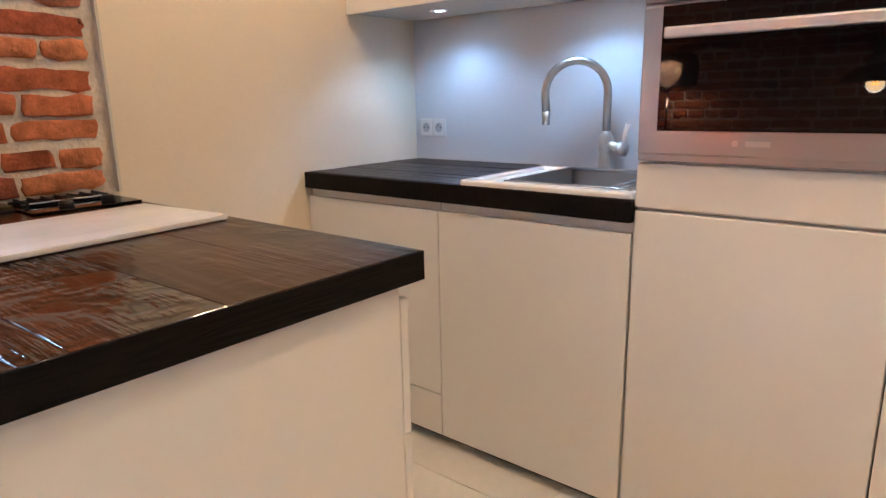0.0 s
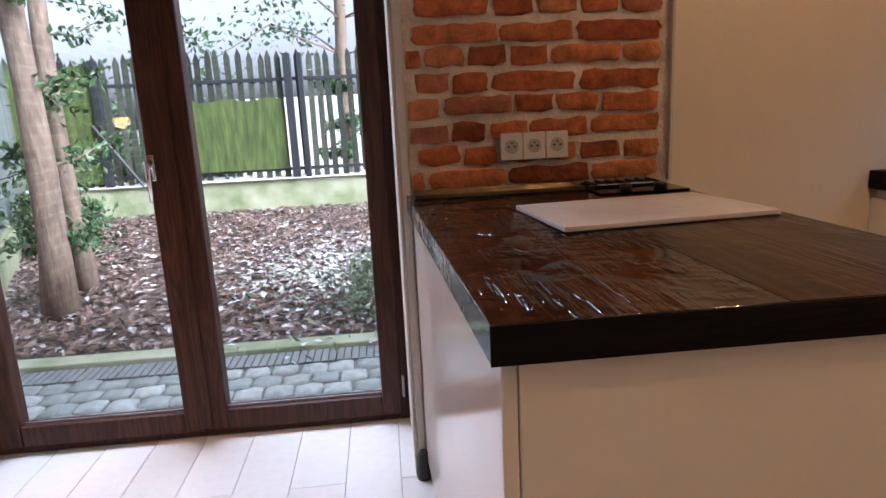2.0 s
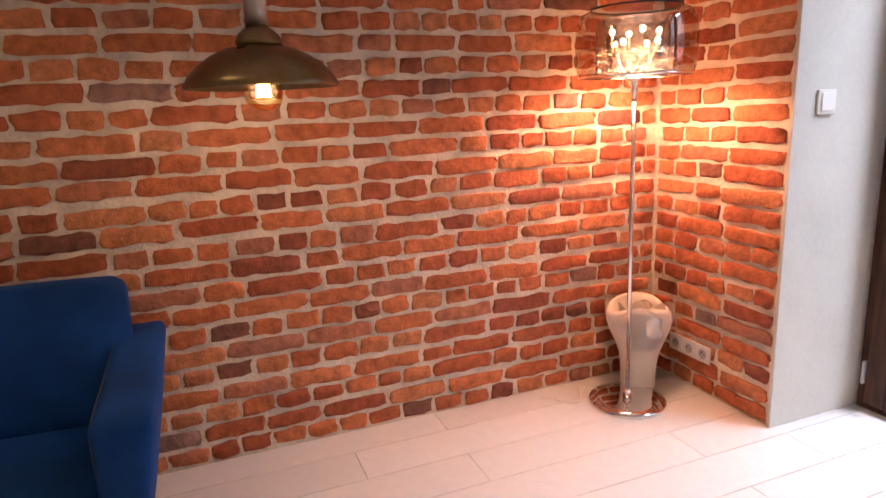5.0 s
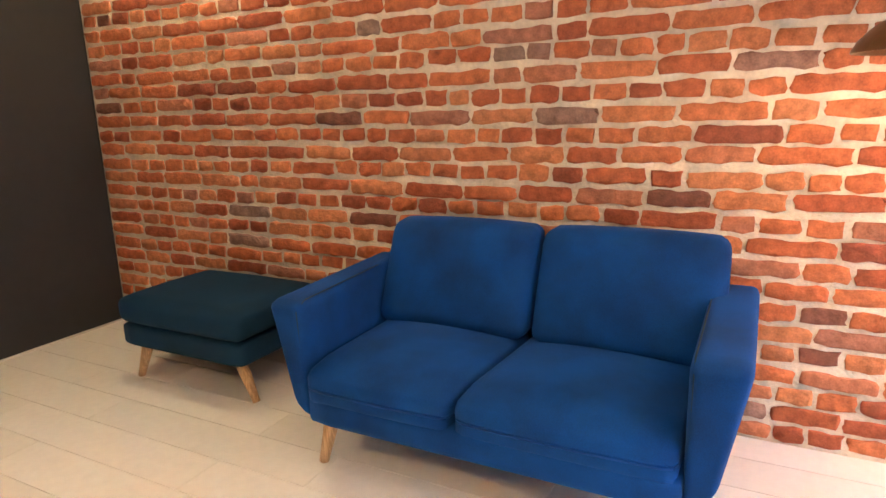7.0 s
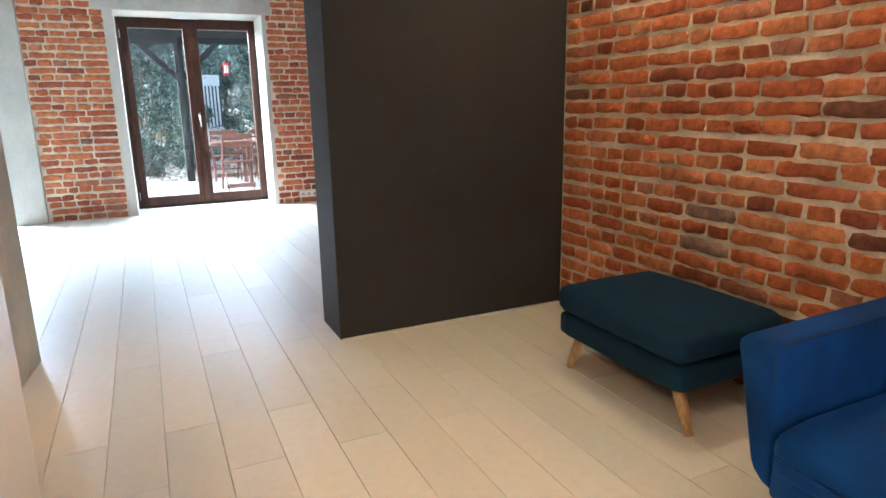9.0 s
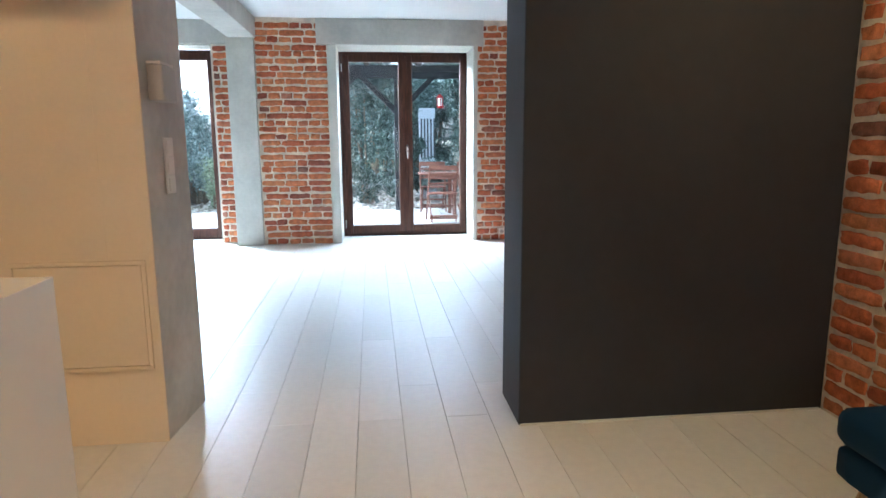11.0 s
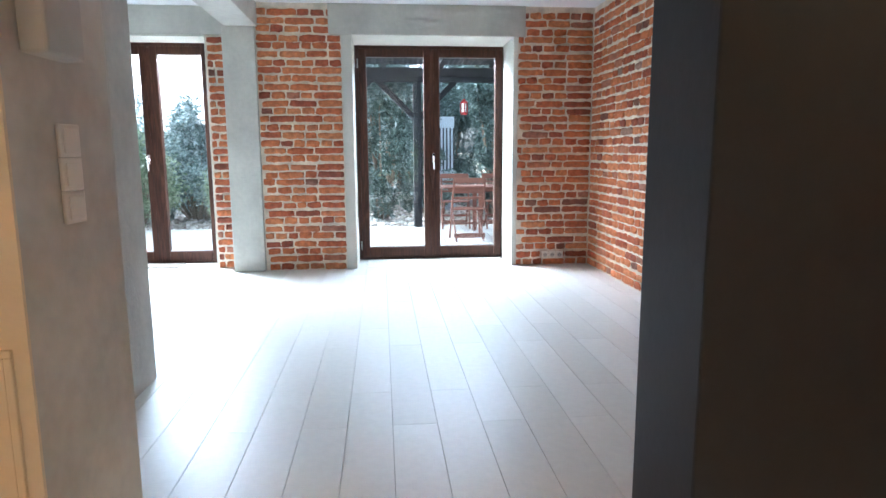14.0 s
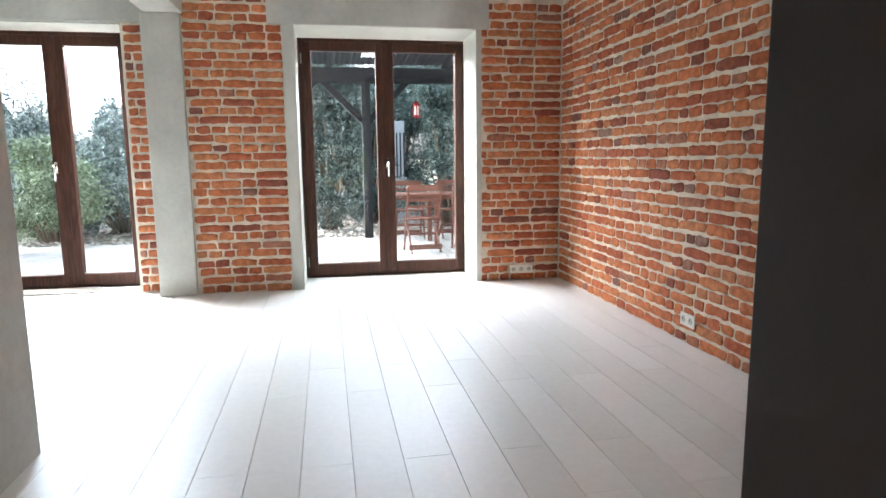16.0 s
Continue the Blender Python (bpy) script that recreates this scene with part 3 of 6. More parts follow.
def double_door(name, x0, x1, y, out, z1, label, handle_x, rail=0.098):
    """A two-leaf terrace door; its room face lies at y, and out (+1 or -1) is the way to the garden."""
    d = thing(name, ((x0 + x1) / 2, y, 0), label, "door")
    d["kind"] = "structure"
    def b(nm, parent, mat, xa, ya, za, xb, yb, zb, bev=0.004, lab=""):
        ya, yb = sorted((y + out * ya, y + out * yb))
        return boxpart(nm, parent, mat, xa, ya, za, xb, yb, zb, bev, lab)
    f = 0.045
    b("frame_jamb", d, M_FRAME, x0, 0.0, 0.0, x0 + f, 0.075, z1)
    b("frame_jamb", d, M_FRAME, x1 - f, 0.0, 0.0, x1, 0.075, z1)
    b("frame_head", d, M_FRAME, x0 + f, 0.0, z1 - f, x1 - f, 0.075, z1)
    b("threshold", d, M_FRAME, x0 + f, 0.0, 0.0, x1 - f, 0.075, 0.03)
    mid = (x0 + x1) / 2
    for side, (a, c) in enumerate(((x0 + f - 0.012, mid - 0.002), (mid + 0.002, x1 - f + 0.012))):
        w = 0.078
        za, zb = 0.026, z1 - f + 0.012
        leaf = b("door_leaf", d, M_FRAME, a, -0.018, za, a + w, 0.055, zb, 0.008)
        b("stile", leaf, M_FRAME, c - w, -0.018, za, c, 0.055, zb, 0.008)
        b("bottom_rail", leaf, M_FRAME, a + w - 0.002, -0.0175, za, c - w + 0.002, 0.0545, za + rail, 0.008)
        b("top_rail", leaf, M_FRAME, a + w - 0.002, -0.0175, zb - w, c - w + 0.002, 0.0545, zb, 0.008)
        g = b("pane", leaf, M_GLASS, a + w - 0.01, 0.014, za + rail - 0.008, c - w + 0.01, 0.020, zb - w + 0.01, 0)
        g.visible_shadow = False
        for zz0, zz1 in ((za + rail, za + rail + 0.008), (zb - w - 0.005, zb - w)):
            b("glazing_bead", leaf, M_ALU, a + w, 0.008, zz0, c - w, 0.013, zz1, 0)
        for zz in (0.10, z1 - 0.22):
            b("hinge", leaf, M_GREYPLASTIC, (a - 0.012 if side == 0 else c + 0.002), -0.024, zz, (a - 0.002 if side == 0 else c + 0.012), -0.004, zz + 0.09, 0.003)
    b("astragal", d, M_FRAME, mid - 0.022, -0.026, 0.04, mid + 0.022, -0.018, z1 - 0.05, 0.004)
    hx = handle_x
    h = b("handle_plate", d, M_CHROME, hx - 0.014, -0.031, 0.985, hx + 0.014, -0.0265, 1.075, 0.004, "chrome handle plate")
    bm = bmesh.new()
    tube(bm, [(hx, y - out * 0.030, 1.045), (hx, y - out * 0.062, 1.045)], 0.010)
    part("handle_neck", bm, M_CHROME, h, smooth=True)
    bm = bmesh.new()
    tube(bm, [(hx, y - out * 0.062, 1.055), (hx, y - out * 0.064, 1.0), (hx, y - out * 0.060, 0.915)], [0.011, 0.010, 0.008])
    part("handle_lever", bm, M_CHROME, h, smooth=True)
    return d


double_door("door_garden", 0.326, 1.879, -2.11, -1, 2.125, "walnut-brown double glazed garden door, closed", 1.166, 0.082)
double_door("door_terrace", 0.298, 1.803, 8.665, 1, 2.125, "walnut-brown double glazed terrace door, closed", 1.065)
double_door("door_terrace_side", -2.25, -1.048, 8.665, 1, 2.13, "walnut-brown double glazed side terrace door, closed", -1.70)
slab("threshold_south", 0.32, -2.3, -0.1, 1.90, -2.10, -0.004, M_LINTEL, "stone threshold outside the garden door", "threshold")

# ---- kitchen: sink run ----
def cabinet(name, label, x0, y0, z0, x1, y1, z1):
    c = thing(name, ((x0 + x1) / 2, (y0 + y1) / 2, 0 if z0 < 0.2 else z0), label, "cabinet", "kitchen cabinets")
    boxpart("body", c, M_WHITE, x0, y0 + 0.001, z0, x1, y1 - 0.001, z1, 0.002)
    return c


FRONT = -1.215
TY0, TY1 = -0.444, 0.118
cab = cabinet("base_cabinet", "glossy white handleless base cabinet under the sink worktop", WEST + 0.004, CREAM_Y + 0.004, 0.036, FRONT - 0.02, -1.092, 0.857)
boxpart("door", cab, M_WHITE, FRONT - 0.019, CREAM_Y + 0.006, 0.193, FRONT, -1.0915, 0.829, 0.003)
boxpart("drawer_front", cab, M_WHITE, FRONT - 0.019, CREAM_Y + 0.006, 0.038, FRONT, -1.0915, 0.188, 0.003)
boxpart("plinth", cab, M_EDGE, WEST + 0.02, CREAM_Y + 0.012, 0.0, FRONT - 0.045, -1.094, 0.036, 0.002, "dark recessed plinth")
cab = cabinet("base_cabinet", "glossy white handleless cabinet door below the sink", WEST + 0.004, -1.090, 0.036, FRONT - 0.02, TY0 - 0.003, 0.857)
boxpart("door", cab, M_WHITE, FRONT - 0.019, -1.0885, 0.038, FRONT, TY0 - 0.006, 0.829, 0.003)
boxpart("plinth", cab, M_EDGE, WEST + 0.02, -1.088, 0.0, FRONT - 0.045, TY0 - 0.006, 0.036, 0.002, "dark recessed plinth")
X0, X1, Y0, Y1 = -1.715, -1.222, -1.0, -0.452
top = thing("sink_worktop", (-1.53, -1.1, 0.86), "dark oiled wood worktop of jointed strips beside the white sink", "worktop")
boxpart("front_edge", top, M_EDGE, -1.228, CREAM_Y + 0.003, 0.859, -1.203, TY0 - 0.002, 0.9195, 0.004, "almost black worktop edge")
strip_rng = random.Random(17)
for i in range(10):
    xa = WEST + 0.003 + i * 0.0628
    up_z = 0.9195 + strip_rng.uniform(-0.0012, 0.0012)
    boxpart("board", top, M_WORKTOP2, xa, CREAM_Y + 0.003, 0.870, xa + 0.0618, Y0 + 0.012, up_z, 0.003)
    if xa + 0.0618 < X0 + 0.02:
        boxpart("board", top, M_WORKTOP2, xa, Y0 + 0.013, 0.870, xa + 0.0618, TY0 - 0.002, up_z, 0.003)

sink = thing("kitchen_sink", (-1.45, -0.73, 0.86), "white ceramic inset sink with a steel basin insert", "sink")
DX = Y0 + 0.135
bm = bmesh.new()
for a in ((X0, Y0, X0 + 0.035, Y1), (X1 - 0.032, Y0, X1 + 0.010, Y1), (X0 + 0.03, Y0, X1 - 0.027, Y0 + 0.028), (X0 + 0.03, Y1 - 0.022, X1 - 0.027, Y1)):
    box(bm, a[0], a[1], 0.893, a[2], a[3], 0.936, 0.009, 3)
part("rim", bm, M_SINK, sink, "white glazed rim")
bm = bmesh.new()
for v in box(bm, X0 + 0.033, Y0 + 0.026, 0.880, X1 - 0.030, DX, 0.926):
    v.co.z -= 0.008 * (v.co.y - Y0) / 0.13
part("drainer", bm, M_SINK, sink, "white glazed drainer, slightly sloping")
bm = bmesh.new()
BX0, BX1, BY0, BY1 = X0 + 0.034, X1 - 0.031, DX + 0.001, Y1 - 0.021
box(bm, BX0, BY0, 0.775, BX1, BY1, 0.781)
for a in ((BX0, BY0, BX0 + 0.007, BY1), (BX1 - 0.007, BY0, BX1, BY1), (BX0 + 0.0075, BY0, BX1 - 0.0075, BY0 + 0.007), (BX0 + 0.0075, BY1 - 0.007, BX1 - 0.0075, BY1)):
    box(bm, a[0], a[1], 0.7815, a[2], a[3], 0.940, 0.002)
part("basin", bm, M_STEEL, sink, "brushed steel basin insert")
bm = bmesh.new()
tube(bm, [(-1.46, -0.66, 0.7815), (-1.46, -0.66, 0.786)], 0.045, 24)
part("drain", bm, M_CHROME, sink, "round chrome drain")
bm = bmesh.new()
tube(bm, [(BX0 + 0.012, BY0 + 0.010, 0.934), (BX0 + 0.012, BY1 - 0.010, 0.934)], 0.005)
tube(bm, [(BX0 + 0.012, BY1 - 0.060, 0.936), (BX1 - 0.012, BY1 - 0.060, 0.936)], 0.005)
part("tray_rail", bm, M_STEEL, sink, smooth=True)

tap = thing("kitchen_tap", (-1.775, -0.785, 0.92), "brushed nickel swan-neck tap with a white lever", "tap")
bm = bmesh.new()
capped(bm, [(0.030, 0.921), (0.030, 0.93), (0.024, 0.94), (0.022, 0.985), (0.027, 0.995), (0.027, 1.03), (0.020, 1.045), (0.013, 1.06)], -1.775, -0.785, 24)
part("base", bm, M_NICKEL, tap, smooth=True)
bm = bmesh.new()
bx, by, dx, dy, rad = -1.775, -0.785, 0.62, -0.78, 0.108
pts = [(bx, by, 1.05), (bx, by, 1.188)]
for i in range(1, 15):
    a = math.pi * i / 14 * 1.03
    s = rad * (1 - math.cos(a))
    pts.append((bx + dx * s, by + dy * s, 1.188 + rad * math.sin(a)))
last = pts[-1]
pts.append((last[0] + dx * -0.004, last[1] + dy * -0.004, last[2] - 0.05))
tube(bm, pts, 0.0140, 14)
part("spout", bm, M_NICKEL, tap, smooth=True)
bm = bmesh.new()
tip = pts[-1]
tube(bm, [tip, (tip[0], tip[1], tip[2] - 0.045)], [0.0145, 0.0135], 14)
part("spray_head", bm, M_NICKEL, tap, smooth=True)
bm = bmesh.new()
tube(bm, [(bx, by, 1.012), (bx + 0.02, by + 0.06, 1.000)], 0.017, 14)
tube(bm, [(bx + 0.02, by + 0.06, 1.000), (bx + 0.024, by + 0.082, 0.998)], 0.023, 14)
knob = part("valve", bm, M_NICKEL, tap, smooth=True)
bm = bmesh.new()
tube(bm, [(bx + 0.023, by + 0.073, 1.01), (bx + 0.025, by + 0.08, 1.05), (bx + 0.03, by + 0.09, 1.085)], [0.006, 0.007, 0.008], 10)
part("lever", bm, M_SINK, knob, "white ceramic lever", smooth=True)

slab("splashback", WEST, CREAM_Y, 0.921, WEST + 0.008, -0.448, 1.505, M_PANEL, "pale grey smooth splashback behind the sink", "splashback")


def socket_plate(name, label, centre, along, normal, count, w=0.071, h=0.075, mat=None):
    """A row of round sockets; along and normal are unit vectors in plan."""
    c, a, nn = Vector(centre), Vector(along), Vector(normal)
    s = thing(name, centre, label, "socket", "wall sockets")
    for i in range(count):
        o = c + a * ((i - (count - 1) / 2) * w)
        m = face_turn(nn)
        m.translation = o
        def piece(nm, par, mm, bmx, lab="", smooth=False):
            bmesh.ops.transform(bmx, matrix=m, verts=bmx.verts[:])
            return part(nm, bmx, mm, par, lab, smooth)
        b1 = bmesh.new()
        box(b1, -w / 2 + 0.0008, 0.0, -h / 2, w / 2 - 0.0008, 0.009, h / 2, 0.003)
        plate = piece("plate", s, mat or M_PLASTIC, b1)
        b1 = bmesh.new()
        tube(b1, [(0, 0.0091, 0), (0, 0.0100, 0)], 0.021, 20)
        piece("recess", plate, M_GREYPLASTIC, b1)
        b1 = bmesh.new()
        for sx in (-0.0095, 0.0095):
            tube(b1, [(sx, 0.0101, 0), (sx, 0.0106, 0)], 0.0035, 8)
        tube(b1, [(0, 0.0101, 0.010), (0, 0.016, 0.010)], 0.0025, 8)
        piece("pin_hole", plate, M_DARKSLOT, b1)
    return s


def switch_plate(name, label, centre, along, normal, count, w=0.071, h=0.075, mat=None, vertical=False):
    c, a, nn = Vector(centre), Vector(along), Vector(normal)
    s = thing(name, centre, label, "light switch", "light switches")
    for i in range(count):
        k = (i - (count - 1) / 2)
        o = c + (Vector((0, 0, 1)) * k * h if vertical else a * k * w)
        m = face_turn(nn)
        m.translation = o
        b1 = bmesh.new()
        box(b1, -w / 2, 0.0, -h / 2 + 0.0006, w / 2, 0.009, h / 2 - 0.0006, 0.003)
        bmesh.ops.transform(b1, matrix=m, verts=b1.verts[:])
        plate = part("plate", b1, mat or M_PLASTIC, s)
        b1 = bmesh.new()
        vs = box(b1, -w * 0.36, 0.0092, -h * 0.36, w * 0.36, 0.0135, h * 0.36, 0.002)
        bmesh.ops.transform(b1, matrix=m, verts=b1.verts[:])
        part("rocker", b1, mat or M_PLASTIC, plate)
    return s


socket_plate("double_socket", "white double socket on the splashback", (WEST + 0.008, -1.632, 1.058), (0, -1, 0), (1, 0, 0), 2)

# upper cabinet with small lamps below
up = cabinet("wall_cabinet", "white wall cabinet above the sink with small lamps", WEST + 0.010, CREAM_Y + 0.004, 1.507, -1.475, -0.450, CEIL - 0.004)
boxpart("door", up, M_WHITE, -1.474, CREAM_Y + 0.006, 1.500, -1.456, -1.092, CEIL - 0.01, 0.003)
boxpart("door", up, M_WHITE, -1.474, -1.088, 1.500, -1.456, -0.452, CEIL - 0.01, 0.003)
for sx, sy in CABINET_SPOTS:
    sp = thing("cabinet_downlight", (sx, sy, 1.50), "small round recessed cabinet lamp, lit cool white", "lamp", "lamps under the wall cabinet")
    bm = bmesh.new()
    lathe(bm, [(0.026, 1.5065), (0.036, 1.5065), (0.037, 1.502), (0.028, 1.499), (0.026, 1.5065)], sx, sy, 24)
    part("ring", bm, M_CHROME, sp, smooth=True)
    bm = bmesh.new()
    tube(bm, [(sx, sy, 1.5062), (sx, sy, 1.5035)], 0.0255, 20)
    part("lens", bm, M_COOLSPOT, sp, "glowing cool white lens")

# ---- kitchen: tall unit with oven ----
tall = cabinet("tall_oven_cabinet", "tall glossy white cabinet that houses the built-in oven", WEST + 0.004, TY0, 0.06, FRONT - 0.02, TY1, CEIL - 0.004)
boxpart("lower_door", tall, M_WHITE, FRONT - 0.019, TY0 + 0.002, 0.062, FRONT, TY1 - 0.002, 0.893, 0.004)
boxpart("filler_front", tall, M_WHITE, FRONT - 0.019, TY0 + 0.002, 0.900, FRONT, TY1 - 0.002, 1.012, 0.004)
boxpart("upper_door", tall, M_WHITE, FRONT - 0.019, TY0 + 0.002, 1.80, FRONT, TY1 - 0.002, CEIL - 0.01, 0.004)
boxpart("plinth", tall, M_EDGE, WEST + 0.02, TY0 + 0.004, 0.0, FRONT - 0.05, TY1 - 0.004, 0.06, 0.002, "dark recessed plinth")
oven = thing("built_in_oven", (FRONT, -0.167, 1.016), "stainless steel built-in oven with a black glass door", "oven")
boxpart("casing", oven, M_STEEL, FRONT - 0.019, TY0 + 0.004, 1.018, FRONT + 0.003, TY1 - 0.004, 1.795, 0.003)
od = boxpart("oven_door", oven, M_STEEL, FRONT + 0.0035, TY0 + 0.010, 1.036, FRONT + 0.022, TY1 - 0.010, 1.372, 0.004)
bm = bmesh.new()
for v in box(bm, FRONT + 0.0225, TY0 + 0.063, 1.093, FRONT + 0.0265, TY1 - 0.016, 1.368):
    if v.co.x > FRONT + 0.0245:
        v.co.x += (TY1 - v.co.y) * 0.033
part("glass_panel", bm, M_BLACKGLASS, od, "glossy black glass")
bm = bmesh.new()
box(bm, FRONT + 0.045, TY0 + 0.072, 1.297, FRONT + 0.062, TY1 - 0.03, 1.322, 0.005)
box(bm, FRONT + 0.0265, TY0 + 0.085, 1.303, FRONT + 0.046, TY0 + 0.105, 1.315, 0.002)
box(bm, FRONT + 0.0265, TY1 - 0.065, 1.303, FRONT + 0.046, TY1 - 0.045, 1.315, 0.002)
part("handle", bm, M_HANDLE, od, "long bright steel bar handle")
bm = bmesh.new()
box(bm, FRONT + 0.0225, -0.190, 1.060, FRONT + 0.0235, -0.140, 1.072)
tube(bm, [(FRONT + 0.0225, -0.212, 1.066), (FRONT + 0.0235, -0.212, 1.066)], 0.007, 14)
part("maker_mark", bm, M_GREYPLASTIC, od)
boxpart("control_panel", oven, M_STEEL, FRONT + 0.0035, TY0 + 0.010, 1.378, FRONT + 0.022, TY1 - 0.010, 1.47, 0.004)
boxpart("upper_glass", oven, M_BLACKGLASS, FRONT + 0.0035, TY0 + 0.010, 1.476, FRONT + 0.022, TY1 - 0.010, 1.78, 0.004)
slab("wall_kitchen_return", WEST, TY1 + 0.002, 0.0, FRONT + 0.001, 0.9, CEIL - 0.002, M_WHITE, "white panelled end beside the oven cabinet")

# ---- kitchen: peninsula ----
def splay(ob, base):
    """The garden side of the peninsula runs slightly out of square towards the wall."""
    for v in ob.data.vertices:
        x, y = v.co.x + base[0], v.co.y + base[1]
        v.co.x += max(0.0, (x + 0.468) / 0.734) * max(0.0, -0.5 - y) * 0.036
    return ob


PB = (-0.097, (SOUTH_K + 0.020 - 0.545) / 2)
pen = cabinet("peninsula_cabinet", "white peninsula cabinet with drawers under a dark worktop", -0.434, SOUTH_K + 0.020, 0.07, 0.240, -0.545, 0.874)
boxpart("end_panel", pen, M_WHITE, -0.430, -0.544, 0.0, 0.229, -0.523, 0.877, 0.003, "glossy white end panel")
splay(boxpart("side_panel", pen, M_WHITE, 0.2295, SOUTH_K + 0.03, 0.06, 0.2505, -0.523, 0.877, 0.003, "glossy white side panel"), PB)
boxpart("plinth", pen, M_EDGE, -0.41, SOUTH_K + 0.03, 0.0, 0.228, -0.545, 0.07, 0.002)
for za, zb in ((0.075, 0.322), (0.328, 0.585), (0.591, 0.845)):
    dr = boxpart("drawer_front", pen, M_WHITE, -0.4535, SOUTH_K + 0.03, za, -0.4345, -0.526, zb, 0.003)
    boxpart("grip_lip", dr, M_WHITE, -0.4595, SOUTH_K + 0.03, zb - 0.018, -0.454, -0.528, zb - 0.004, 0.002)
wt = thing("peninsula_worktop", (-0.1, -1.1, 0.87), "glossy dark oiled wood worktop with coarse grain", "worktop")
edges_x = [-0.468, -0.285, -0.102, 0.081, 0.266]
for a, b in zip(edges_x, edges_x[1:]):
    splay(boxpart("board", wt, M_VARNISH if a > -0.2 else M_WORKTOP, a + 0.0002, SOUTH_K + 0.016, 0.878, b - 0.0002, -0.503, 0.928, 0.0012), (-0.1, -1.1))
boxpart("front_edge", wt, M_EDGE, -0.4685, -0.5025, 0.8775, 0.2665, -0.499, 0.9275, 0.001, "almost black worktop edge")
bm = bmesh.new()
cushion(bm, -0.238, -0.160, 0.0, 0.238, 0.160, 0.013, 0.004, cuts=5)
bmesh.ops.transform(bm, matrix=pose(-0.190, -1.175, 0.929, 0, 0, 5), verts=bm.verts[:])
tagged(new("cutting_board", finish("cutting_board", bm, M_MARBLE, False)), "white marble board lying on the dark worktop", "cutting board")
vent = thing("vent_grille", (0.07, -1.65, 0.928), "slatted steel vent grille set against the bricks", "vent")
boxpart("tray", vent, M_BLACK, -0.205, -1.712, 0.9284, 0.292, -1.585, 0.933, 0.001)
for i in range(9):
    y = -1.706 + i * 0.0142
    boxpart("slat", vent, M_BRASS, -0.203, y, 0.933, 0.290, y + 0.0045, 0.943, 0.001)
hob = thing("gas_hob", (-0.34, -1.62, 0.928), "small black gas hob with cast iron bars", "hob")
boxpart("plate", hob, M_BLACKGLASS, -0.462, -1.712, 0.9284, -0.208, -1.47, 0.934, 0.002)
for i in range(7):
    x = -0.435 + i * 0.032
    boxpart("grate_bar", hob, M_BLACK, x, -1.70, 0.939, x + 0.007, -1.60, 0.945, 0.002)
for y in (-1.70, -1.606):
    boxpart("grate_rail", hob, M_BLACK, -0.445, y, 0.934, -0.225, y + 0.006, 0.939, 0.001)
bm = bmesh.new()
tube(bm, [(-0.41, -1.592, 0.940), (-0.24, -1.592, 0.940)], 0.004)
part("front_rail", bm, M_CHROME, hob, smooth=True)
for i in range(2):
    bm = bmesh.new()
    capped(bm, [(0.017, 0.9341), (0.017, 0.944), (0.013, 0.950)], -0.40 + i * 0.1, -1.525, 18)
    part("knob", bm, M_BLACK, hob, smooth=True)
socket_plate("triple_socket", "cream triple socket on the brick wall", (-0.086, SOUTH_K + 0.016, 1.058), (1, 0, 0), (0, 1, 0), 3, w=0.070, h=0.082)
stop = thing("door_stop", (0.305, -1.69, 0.0), "black rubber door stop on the floor", "door stop")
bm = bmesh.new()
capped(bm, [(0.026, 0.0), (0.028, 0.02), (0.024, 0.07), (0.012, 0.095)], 0.305, -1.688, 18)
part("stopper", bm, M_BLACK, stop, smooth=True)

# ---- breakfast bar beside the passage ----
bar = cabinet("bar_cabinet", "white cabinet below a raised dark bar shelf", -1.05, 1.70, 0.0, 0.110, 2.25, 0.925)
boxpart("upstand", bar, M_WHITE, -1.05, 1.72, 0.926, 0.098, 1.80, 1.080, 0.003)
bm = bmesh.new()
box(bm, -1.05, 1.66, 1.081, 0.165, 1.98, 1.130, 0.006)
tagged(new("bar_shelf", finish("bar_shelf", bm, M_EDGE, False)), "thick blackened wood bar shelf on the white cabinet", "shelf")
hatch = thing("service_hatch", (-0.4, 3.52, 0.3), "cream painted flush service hatch in the wall", "hatch")
for a in ((-0.66, 0.70, -0.188, 0.715), (-0.66, 0.298, -0.188, 0.313), (-0.66, 0.313, -0.645, 0.70), (-0.203, 0.313, -0.188, 0.70)):
    boxpart("frame", hatch, M_CREAM, a[0], 3.508, a[1], a[2], 3.5195, a[3], 0.002)
boxpart("door", hatch, M_CREAM, -0.643, 3.512, 0.315, -0.205, 3.5195, 0.698, 0.002)
slab("pier_skin_wide", -2.0, 3.52, 0.0, -0.3205, 3.5295, CEIL, M_CREAM, "cream painted kitchen end wall")
bm = bmesh.new()
n = 15
rows = []
for z, amp in ((1.62, 0.020), (1.80, 0.014), (1.95, 0.006)):
    rows.append([bm.verts.new((-0.62 + 0.34 * i / (2 * n), 3.455 + (amp if i % 2 else -amp), z)) for i in range(2 * n + 1)])
for a, b in zip(rows, rows[1:]):
    for i in range(2 * n):
        bm.faces.new((a[i], a[i + 1], b[i + 1], b[i]))
ret = bmesh.ops.solidify(bm, geom=bm.faces[:], thickness=0.004)
shade = thing("pleated_wall_shade", (-0.45, 3.5, 1.62), "white pleated paper shade hung on the wall", "wall lamp")
part("shade", bm, M_PAPER, shade)
boxpart("wall_bar", shade, M_PLASTIC, -0.58, 3.46, 1.93, -0.32, 3.5195, 1.955, 0.003)

